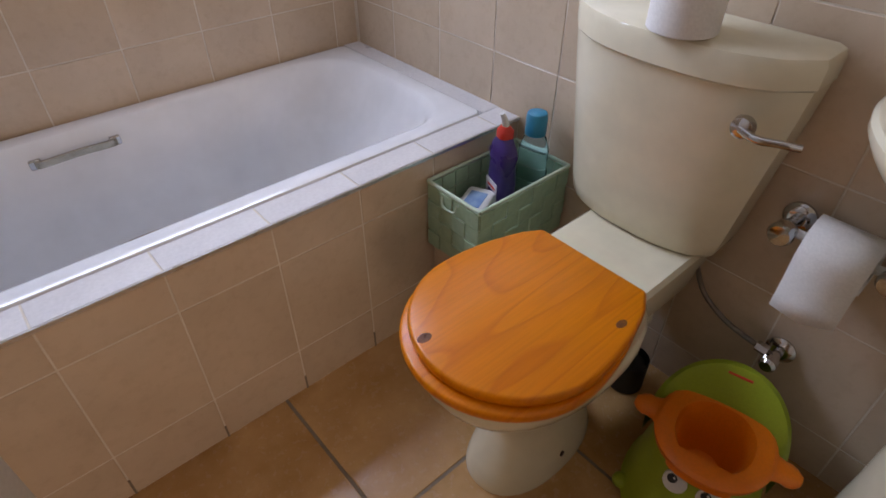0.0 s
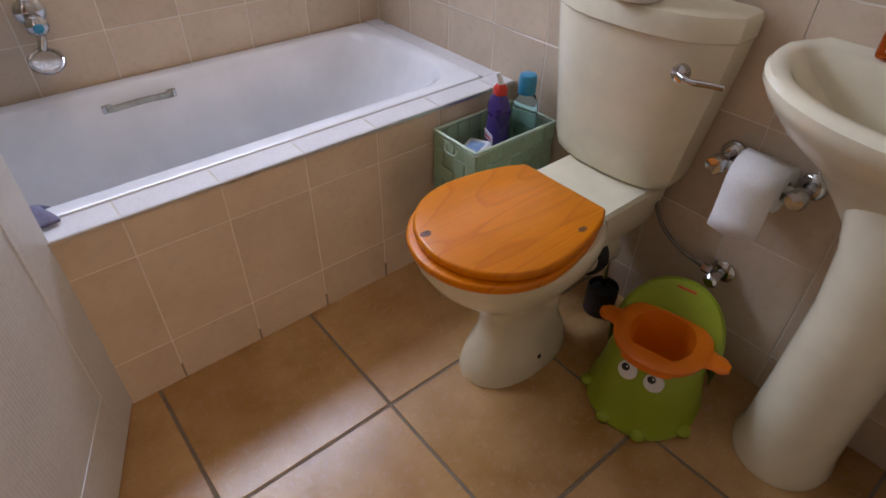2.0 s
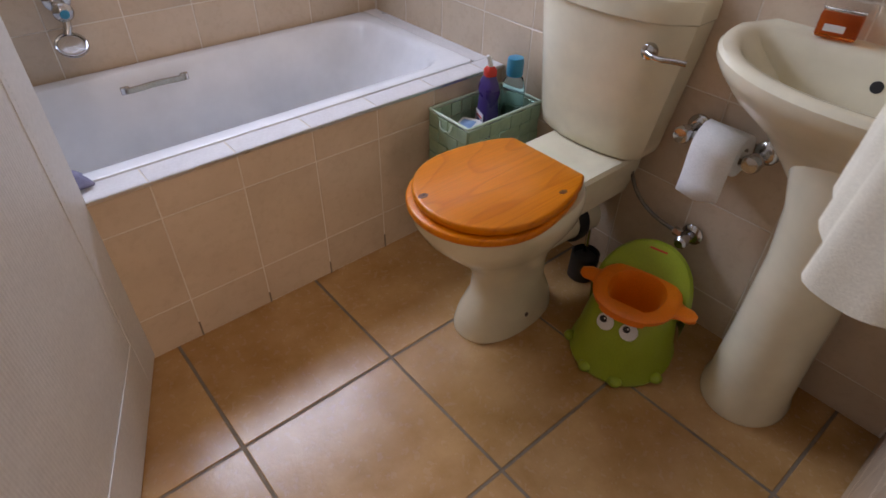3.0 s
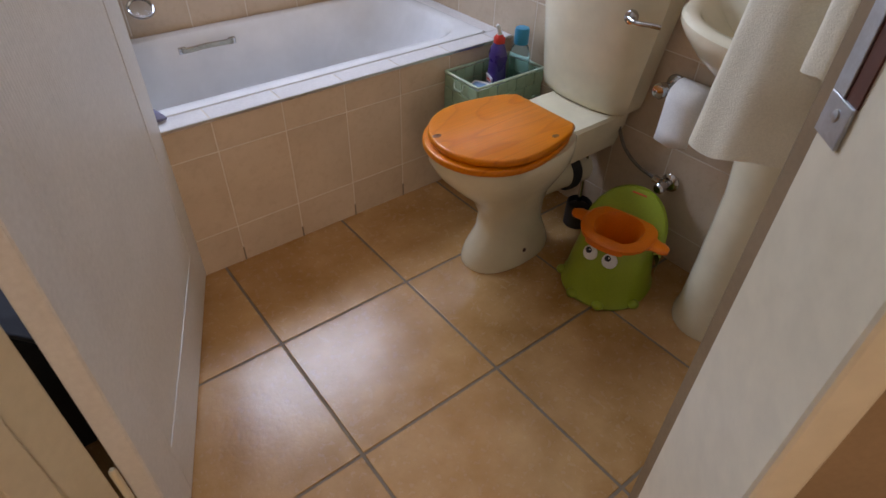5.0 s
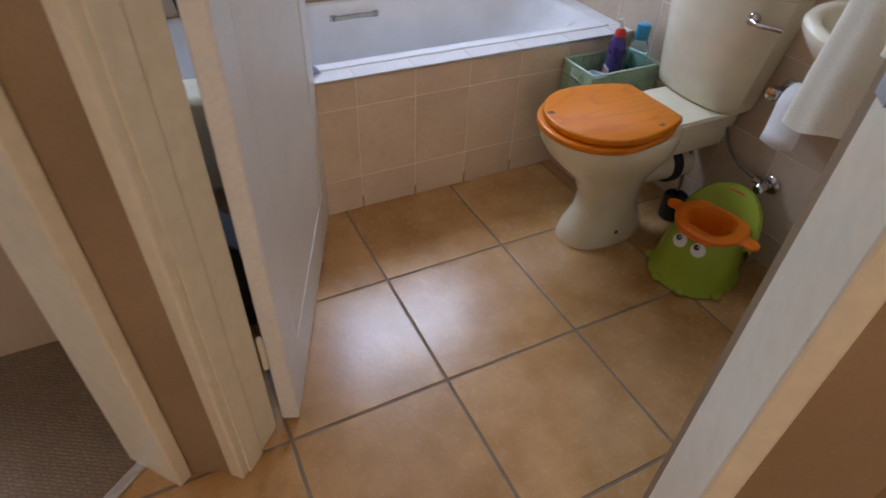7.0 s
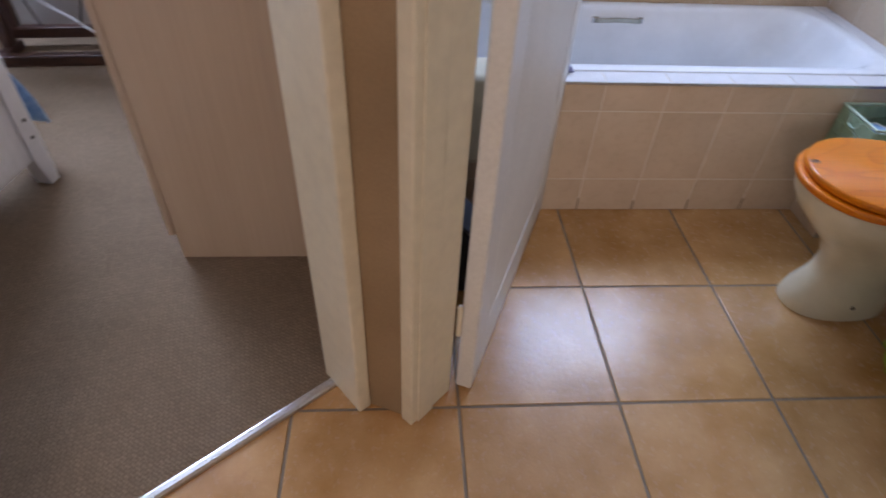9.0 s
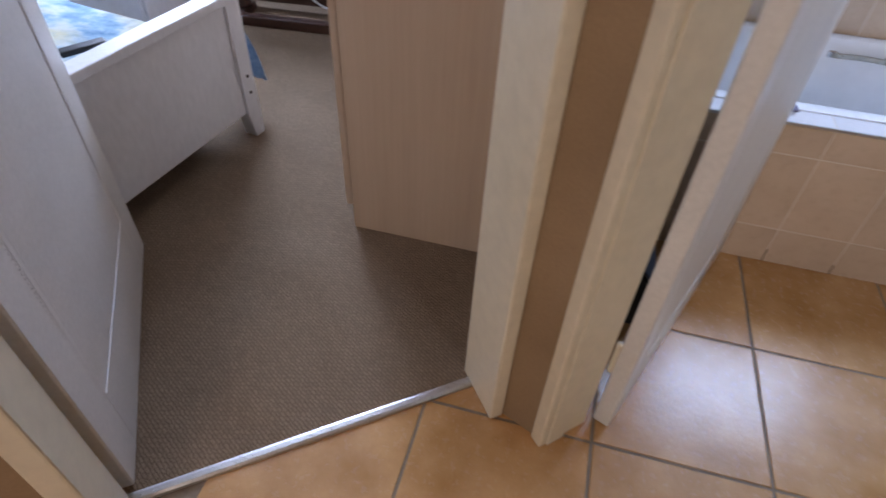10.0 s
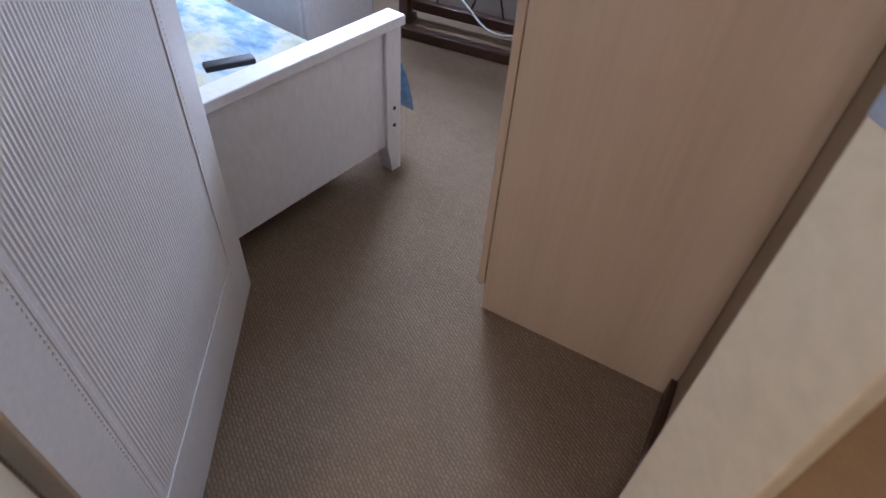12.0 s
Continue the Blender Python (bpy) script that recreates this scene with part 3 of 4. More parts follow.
# ---- bath tap, washcloth, mat ----
def bath_tap():
    t = thing("bath_tap", (-0.083, NORTH, 0.650), "chrome bath tap with a blue marked knob on the wall", "tap")
    part("flange", turned([(0.034, 0), (0.034, 0.004), (0.024, 0.012), (0.015, 0.014)], (0, -0.004, 0.03), (0, -1, 0)), chrome, t, smooth=True)
    part("knob", turned([(0.016, 0), (0.023, 0.012), (0.025, 0.032), (0.018, 0.040), (0.005, 0.043)], (0, -0.012, 0.008), (0, -1, -0.15)), chrome, t, "faceted chrome knob", True)
    part("marker", turned([(0.012, 0), (0.010, 0.003), (0.002, 0.004)], (0, -0.053, 0.001), (0, -1, -0.15)), teal_plastic, t, "pale blue marker")
    part("neck", tube(smooth_path([(0, -0.02, 0.0), (0, -0.035, -0.025), (-0.010, -0.042, -0.052)], 5), [0.011 if k % 2 else 0.0095 for k in range(11)], 14), chrome, t, smooth=True)
    rg = bmesh.new()
    pts = [(-0.012 + 0.036 * math.cos(a), -0.062 + 0.030 * math.sin(a), -0.072 + 0.020 * math.sin(a)) for a in [2 * math.pi * k / 28 for k in range(29)]]
    part("ring", tube(pts, 0.0045, 8, into=rg), chrome, t, smooth=True)
    part("dish", turned([(0.032, 0), (0.030, 0.002)], (-0.012, -0.062, -0.073), (0, -0.55, 0.83)), clear_plastic, t, "clear round dish")


bath_tap()


def draped_cloth(name, x0, x1, profile, material, label, category, wave=0.004, seed=1, thick=0.006):
    """Cloth lying over an edge: a (y, z) profile carried along x with soft folds."""
    rng = random.Random(seed)
    ph = [rng.uniform(0, 6.28) for _ in range(4)]
    path = smooth_path([(0, a, b) for a, b in profile], 6)
    bm, grid, nx = bmesh.new(), [], 14
    for i in range(nx + 1):
        s = i / nx
        row = []
        for k, p in enumerate(path):
            u = k / len(path)
            w = wave * (math.sin(9 * s + ph[0] + 3 * u) + 0.6 * math.sin(17 * s + ph[1]))
            row.append(bm.verts.new((x0 + (x1 - x0) * s + 0.012 * math.sin(5 * u + ph[2]), p.y + w, p.z + abs(w) * 0.6 + thick)))
        grid.append(row)
    for a, b in zip(grid, grid[1:]):
        for k in range(len(path) - 1):
            bm.faces.new((a[k], a[k + 1], b[k + 1], b[k]))
    ob = part(name, bm, material, None, "", True)
    sd = ob.modifiers.new("thick", "SOLIDIFY")
    sd.thickness, sd.offset = thick, 0
    return tagged(ob, label, category)


draped_cloth("washcloth", -0.38, -0.235, [(1.05, 0.433), (1.005, 0.466), (0.985, 0.481), (0.95, 0.483), (0.92, 0.474)], violet_cloth, "grey violet washcloth draped over the bath rim", "cloth", 0.009, 4)


draped_cloth("bath_mat", -0.72, -0.45, [(1.04, 0.438), (1.005, 0.470), (0.98, 0.482), (0.91, 0.482), (0.868, 0.474), (0.852, 0.43), (0.849, 0.31), (0.851, 0.20)], terry, "white towelling mat hanging over the bath front", "bath mat", 0.003, 9)
hose = thing("shower_hose", (0, 0, 0), "grey ribbed shower hose hanging over the bath", "shower hose")
part("hose", tube(smooth_path([(-0.62, 1.50, 1.25), (-0.585, 1.48, 0.95), (-0.56, 1.46, 0.70), (-0.53, 1.42, 0.50)], 40), [0.0085 if k % 2 else 0.0068 for k in range(121)], 10), iron, hose)
part("wall_elbow", turned([(0.022, 0), (0.022, 0.01), (0.011, 0.014), (0.011, 0.05)], (-0.62, NORTH - 0.002, 1.25), (0, -1, 0)), chrome, hose, "chrome wall outlet", True)



def slope_block():
    """A block added for an unidentified dark shape; its top slopes towards the room."""
    b = thing("dark_block", (-0.612, 0.560, 0), "unidentified black shape with a sloping top behind the open door", "bin")
    side = [(-0.11, 0.0), (0.095, 0.0), (0.100, 0.155), (-0.115, 0.425)]
    body = loft([[(x, y, z) for x, z in side] for y in (-0.075, 0.075)])
    bmesh.ops.recalc_face_normals(body, faces=body.faces)
    part("body", bevel(body, 0.006), black_plastic, b)
    lid = loft([[(x, y, z) for x, z in ((-0.119, 0.428), (0.106, 0.155), (0.110, 0.167), (-0.116, 0.441))] for y in (-0.080, 0.080)])
    bmesh.ops.recalc_face_normals(lid, faces=lid.faces)
    part("lid", bevel(lid, 0.004), slate_plastic, b, "slate grey sloping top")


slope_block()


# ---- toilet ----
TY = 0.443


def pan_ring(cx, hx0, hx1, hw, z, n=36, power=2.3):
    """An egg-shaped ring, rounder in front (-x) than behind."""
    ring = []
    for k in range(n):
        a = 2 * math.pi * k / n
        c, s = math.cos(a), math.sin(a)
        hx = hx1 if c > 0 else hx0
        ring.append((cx + hx * math.copysign(abs(c) ** (2 / power), c), TY + hw * math.copysign(abs(s) ** (2 / power), s), z))
    return ring


def lid_outline(x0, x1, hw, back, n=26):
    """Seat outline: round front at x0, straight cut of width 2*back at x1."""
    pts = []
    xm = x0 + (x1 - x0) * 0.46
    for k in range(n + 1):
        a = math.pi / 2 + math.pi * k / n
        pts.append((xm + (xm - x0) * math.cos(a), TY + hw * math.sin(a)))
    for k in range(1, 8):
        u = k / 8
        pts.append((xm + (x1 - 0.012 - xm) * u, TY - hw + (hw - back) * u ** 1.9))
    pts += [(x1, TY - back + 0.012), (x1, TY + back - 0.012)]
    for k in range(7, 0, -1):
        u = k / 8
        pts.append((xm + (x1 - 0.012 - xm) * u, TY + hw - (hw - back) * u ** 1.9))
    return pts


def toilet():
    t = thing("toilet", (0, 0, 0), "ivory porcelain toilet with a closed varnished pine seat", "toilet")
    rings = [pan_ring(0.535, 0.148, 0.165, 0.092, 0.0), pan_ring(0.535, 0.148, 0.165, 0.092, 0.012), pan_ring(0.536, 0.138, 0.152, 0.085, 0.05), pan_ring(0.540, 0.108, 0.122, 0.068, 0.11),
             pan_ring(0.542, 0.104, 0.122, 0.068, 0.17), pan_ring(0.538, 0.130, 0.13, 0.086, 0.23), pan_ring(0.528, 0.185, 0.16, 0.120, 0.29), pan_ring(0.513, 0.220, 0.19, 0.150, 0.345),
             pan_ring(0.503, 0.228, 0.20, 0.160, 0.38), pan_ring(0.503, 0.230, 0.20, 0.161, 0.406), pan_ring(0.503, 0.224, 0.195, 0.156, 0.413)]
    pan = part("pan", loft(rings), porcelain, t, smooth=True)
    part("cistern_shelf", loft([rounded(0.62, TY - 0.085, 0.905, TY + 0.085, 0.03, 0.30), rounded(0.60, TY - 0.102, 0.912, TY + 0.126, 0.03, 0.375), rounded(0.60, TY - 0.104, 0.912, TY + 0.128, 0.03, 0.407), rounded(0.608, TY - 0.096, 0.905, TY + 0.120, 0.025, 0.415)]), porcelain, t, smooth=True)
    part("screw_cap", turned([(0.007, 0), (0.006, 0.004), (0.002, 0.005)], (0.540, TY - 0.0830, 0.048), (0, -1, 0.1), 14), dark_wood, pan, "dark fixing hole cap")
    part("pan_outlet", turned([(0.052, 0), (0.052, 0.10), (0.056, 0.12), (0.056, 0.20)], (0.645, TY, 0.212), (1, 0, -0.05)), porcelain, t, smooth=True)
    col = turned([(0.060, 0), (0.064, 0.006), (0.064, 0.03), (0.060, 0.036)], (0.755, TY, 0.206), (1, 0, -0.05))
    part("outlet_collar", col, rubber, t, "dark rubber pan collar", True)
    # cistern: wider at the top, bowed in front
    ty = TY + 0.037
    def tank(hw, front, z, n=11):
        hw += 0.010
        back = EAST - 0.008
        ring = [(back, ty + hw, z)]
        for k in range(n + 1):
            u = -1 + 2 * k / n
            edge = 1 - abs(u) ** 2.6
            ring.append((0.842 - (0.842 - front) * (edge ** 0.75), ty - u * hw, z))
        ring.append((back, ty - hw, z))
        return ring
    body = loft([tank(0.140, 0.800, 0.416), tank(0.150, 0.790, 0.426), tank(0.157, 0.784, 0.455), tank(0.175, 0.778, 0.58), tank(0.193, 0.768, 0.70), tank(0.200, 0.763, 0.758)])
    part("cistern", body, porcelain, t, smooth=True)
    lid = loft([tank(0.197, 0.759, 0.757), tank(0.203, 0.753, 0.762), tank(0.204, 0.752, 0.796), tank(0.200, 0.757, 0.806), tank(0.188, 0.770, 0.811)])
    part("cistern_lid", lid, porcelain, t, smooth=True)
    lv = part("flush_lever", turned([(0.017, 0), (0.018, 0.004), (0.016, 0.014), (0.008, 0.018)], (0.776, 0.322, 0.709), (-1, 0, 0.03)), chrome, t, "chrome flush lever", True)
    part("lever_arm", tube(smooth_path([(0.762, 0.322, 0.709), (0.756, 0.295, 0.705), (0.766, 0.265, 0.706), (0.778, 0.240, 0.705)], 5), [0.0065] * 8 + [0.006] * 8, 10), chrome, lv, smooth=True)
    seat = part("seat_ring", shape_slab(lid_outline(0.258, 0.632, 0.170, 0.122), 0.415, 0.434, 0.006), pine, t, "varnished pine seat ring", True)
    ld = part("seat_lid", shape_slab(lid_outline(0.274, 0.640, 0.166, 0.124), 0.4355, 0.456, 0.007), pine, t, "varnished orange pine lid", True)
    for x, y, a, b in ((0.300, 0.492, 0.013, 0.009), (0.546, 0.315, 0.012, 0.007)):
        bm = lathe([(1.0, 0), (0.9, 0.0008)], 16)
        bmesh.ops.transform(bm, matrix=Matrix.Translation((x, y, 0.4557)) @ Matrix.Diagonal((a, b, 1, 1)), verts=bm.verts)
        part("knot", bm, knot_m, ld, "dark pine knot")
    for y in (-0.075, 0.075):
        part("seat_hinge", turned([(0.010, 0), (0.010, 0.05)], (0.648, TY + y - 0.025, 0.430), (0, 1, 0), 14), chrome, t, smooth=True)


toilet()


def paper_roll(name, m, r, w, label, group="", tail=None):
    p = thing(name, (0, 0, 0), label, "toilet paper", group)
    p.matrix_basis = m
    rings = [(0.020, -w / 2), (r - 0.002, -w / 2), (r, -w / 2 + 0.002), (r, w / 2 - 0.002), (r - 0.002, w / 2), (0.020, w / 2), (0.020, -w / 2)]
    part("paper_roll", lathe(rings, 40, False, False), paper, p, smooth=True)
    part("core", lathe([(0.0198, -w / 2 + 0.001), (0.0198, w / 2 - 0.001), (0.0185, w / 2 - 0.001), (0.0185, -w / 2 + 0.001), (0.0198, -w / 2 + 0.001)], 24, False, False), card, p, "grey cardboard core")
    if tail:
        rows = []
        for k, (a, b) in enumerate(tail):
            rows.append([(a, b - 0.0, -w / 2), (a + 0.0025 * math.sin(k * 1.3), b - 0.006 * (k == len(tail) - 1), 0), (a, b + 0.012 * (k == len(tail) - 1), w / 2)])
        sh = part("loose_sheet", loft(rows, closed=False), paper, p, "loose hanging sheet", True)
        sd = sh.modifiers.new("thick", "SOLIDIFY")
        sd.thickness = 0.0012
    return p


paper_roll("toilet_roll", pose(0.786, 0.462, 0.8115 + 0.0555, 0, 0, 25), 0.053, 0.11, "white toilet roll standing on the cistern lid")


def roll_holder():
    h = thing("toilet_roll_holder", (0, 0, 0), "chrome toilet roll holder with two wall posts", "roll holder")
    for y in (0.230, 0.068):
        x = EAST
        part("wall_flange", turned([(0.027, 0), (0.027, 0.006), (0.022, 0.012), (0.012, 0.015)], (x - 0.009, y, 0.533), (-1, 0, 0)), chrome, h, smooth=True)
        p = part("post", turned([(0.011, 0), (0.011, 0.035), (0.019, 0.047), (0.021, 0.068), (0.017, 0.075), (0.003, 0.077)], (x - 0.018, y, 0.533), (-1, 0, 0)), chrome, h, "chrome post with knob", True)
    part("bar", tube([(0.856, 0.222, 0.533), (0.856, 0.075, 0.533)], 0.008, 12), white_plastic, h, "pale spindle", True)


roll_holder()
tail = [(0.012, 0.0475), (-0.012, 0.0472), (-0.032, 0.037), (-0.044, 0.020), (-0.0485, 0.0), (-0.048, -0.02), (-0.049, -0.05), (-0.050, -0.080), (-0.054, -0.108)]
paper_roll("toilet_roll", Matrix(((1, 0, 0, 0.860), (0, 0, -1, 0.146), (0, 1, 0, 0.527), (0, 0, 0, 1))), 0.047, 0.098, "white toilet roll on the chrome holder with a loose sheet", tail=tail)


def angle_valve():
    v = thing("stop_valve", (0, 0, 0), "chrome stop valve with a flexible hose to the cistern", "valve")
    x = EAST
    part("rosette", turned([(0.028, 0), (0.028, 0.003), (0.020, 0.010), (0.012, 0.012)], (x - 0.009, 0.16, 0.256), (-1, 0, 0)), chrome, v, smooth=True)
    part("body", turned([(0.010, 0), (0.010, 0.03), (0.016, 0.034), (0.016, 0.05), (0.011, 0.056)], (x - 0.018, 0.16, 0.256), (-1, 0, 0)), chrome, v, smooth=True)
    hs2 = smooth_path([(x - 0.045, 0.165, 0.266), (x - 0.045, 0.20, 0.268), (x - 0.04, 0.26, 0.275), (x - 0.038, 0.315, 0.305), (x - 0.045, 0.345, 0.36), (x - 0.07, 0.345, 0.43)], 6)
    part("hose", tube(hs2, 0.0052, 10), braid, v, "grey braided hose", True)
    part("hose_nut", turned([(0.011, 0), (0.011, 0.022)], (x - 0.045, 0.172, 0.2662), (0, 1, 0.05), 6), chrome, v)


angle_valve()


def toilet_brush():
    b = thing("toilet_brush", (0.826, 0.398, 0), "toilet brush in a dark round pot", "toilet brush")
    part("pot", lathe([(0.038, 0), (0.041, 0.004), (0.041, 0.085), (0.038, 0.088), (0.036, 0.08), (0.034, 0.02)], 28, True, True), black_plastic, b, smooth=True)
    part("handle", tube([(0.0, 0, 0.03), (0.01, 0.018, 0.34)], [0.007, 0.006], 12), chrome, b, "chrome handle", True)
    part("brush_head", lathe([(0.02, 0.026), (0.034, 0.035), (0.034, 0.07), (0.012, 0.085)], 20), rubber, b, "dark bristle head", True)


toilet_brush()


# ---- basket and bottles ----
BXA, BXB, BYA, BYB, BZ0, BZ1 = 0.622, 0.905, 0.702, 0.865, 0.247, 0.424


def basket():
    b = thing("basket", (0, 0, 0), "mint green woven storage basket beside the bath", "basket")
    part("bottom", box((BXA + 0.004, BYA + 0.004, BZ0), (BXB - 0.004, BYB - 0.004, BZ0 + 0.005)), basket_m, b)
    rows, rh = 4, (BZ1 - 0.012 - BZ0) / 4
    me_cache = {}
    for side, (p0, p1, out) in {"s": ((BXA, BYA), (BXB, BYA), (0, -1)), "n": ((BXA, BYB), (BXB, BYB), (0, 1)), "w": ((BXA, BYA), (BXA, BYB), (-1, 0)), "e": ((BXB, BYA), (BXB, BYB), (1, 0))}.items():
        ln = math.dist(p0, p1)
        n = round(ln / 0.042)
        ux, uy = (p1[0] - p0[0]) / ln, (p1[1] - p0[1]) / ln
        cw = ln / n
        for r in range(rows):
            for c in range(n):
                key = (side in "ns", (r + c) % 2)
                if key not in me_cache:
                    d0 = 0.0035 if (r + c) % 2 else 0.0012
                    me_cache[key] = mesh_of("strap", box((0.0008, -0.002, 0.0008), (cw - 0.0008, d0, rh - 0.0012), 0.001, 1), basket_m)
                ob = new("strap", me_cache[key])
                ob.parent = b
                ob.matrix_basis = Matrix(((ux, out[0], 0, p0[0] + ux * cw * c), (uy, out[1], 0, p0[1] + uy * cw * c), (0, 0, 1, BZ0 + r * rh), (0, 0, 0, 1)))
    ring = [(BXA, BYA, BZ1 - 0.006), (BXB, BYA, BZ1 - 0.006), (BXB, BYB, BZ1 - 0.006), (BXA, BYB, BZ1 - 0.006)]
    for a, c in zip(ring, ring[1:] + ring[:1]):
        part("rim", tube([a, c], 0.0045, 10), basket_rim, b, smooth=True)
    hp = smooth_path([(BXA - 0.004, 0.765, 0.405), (BXA - 0.009, 0.772, 0.385), (BXA - 0.009, 0.805, 0.385), (BXA - 0.004, 0.812, 0.405)], 6)
    part("handle", tube(hp, 0.0028, 8), basket_rim, b, smooth=True)


basket()


def cleaner():
    c = thing("toilet_cleaner", (0.778, 0.790, 0.253), "dark violet toilet cleaner bottle with a red cap", "bottle", turn=-20)
    c.scale = (1.2, 1.2, 1.12)
    def ring(hx, hy, z, dx=0.0):
        return [(dx + hx * math.copysign(abs(math.cos(a)) ** 0.7, math.cos(a)), hy * math.copysign(abs(math.sin(a)) ** 0.7, math.sin(a)), z) for a in [2 * math.pi * k / 24 for k in range(24)]]
    part("body", loft([ring(0.017, 0.030, 0), ring(0.020, 0.034, 0.008), ring(0.020, 0.034, 0.13), ring(0.019, 0.029, 0.165), ring(0.021, 0.034, 0.185), ring(0.017, 0.028, 0.205), ring(0.013, 0.014, 0.222)]), purple_plastic, c, smooth=True)
    cp = part("cap", loft([ring(0.0145, 0.0145, 0.222), ring(0.0145, 0.0145, 0.236), ring(0.008, 0.008, 0.245)]), red_plastic, c, "red cap", True)
    part("nozzle", tube([(0, 0, 0.245), (-0.004, 0, 0.262), (-0.009, 0, 0.272)], [0.007, 0.0055, 0.0045], 12), white_plastic, cp, "pale tilted nozzle", True)
    lb = part("label", box((-0.0222, -0.022, 0.055), (-0.0198, 0.022, 0.128), 0.001, 1), label_m, c, "violet and white printed label")
    for z, w, mt in ((0.116, 0.017, red_plastic), (0.106, 0.014, purple_plastic), (0.097, 0.016, purple_plastic), (0.085, 0.012, white_plastic), (0.075, 0.016, purple_plastic), (0.066, 0.013, purple_plastic)):
        part("print_bar", box((-0.0232, -w, z - 0.0022), (-0.0221, w * 0.7, z + 0.0022)), mt, lb)


cleaner()


def blue_bottle():
    c = thing("bubble_bath_bottle", (0.862, 0.775, 0.253), "clear pale blue bottle with a turquoise cap", "bottle")
    c.scale = (1.02, 1.02, 1.05)
    part("body", lathe([(0.030, 0), (0.036, 0.006), (0.036, 0.13), (0.032, 0.15), (0.034, 0.165), (0.034, 0.185), (0.026, 0.212), (0.017, 0.222)], 28), blue_clear, c, smooth=True)
    part("cap", lathe([(0.0225, 0.222), (0.0235, 0.225), (0.0235, 0.262), (0.021, 0.270), (0.014, 0.273)], 26), teal_plastic, c, "turquoise screw cap", True)


blue_bottle()
sachet = thing("wipes_packet", (0.695, 0.79, 0.345), "crumpled white and blue wipes packet in the basket", "packet", turn=24)
pk = box((-0.055, -0.035, -0.09), (0.055, 0.035, 0.03), 0.012, 3)
part("wrapper", pk, white_plastic, sachet, smooth=True)
part("print", box((-0.03, -0.02, 0.0302), (0.03, 0.02, 0.0312)), blue_print, sachet, "pale blue print")


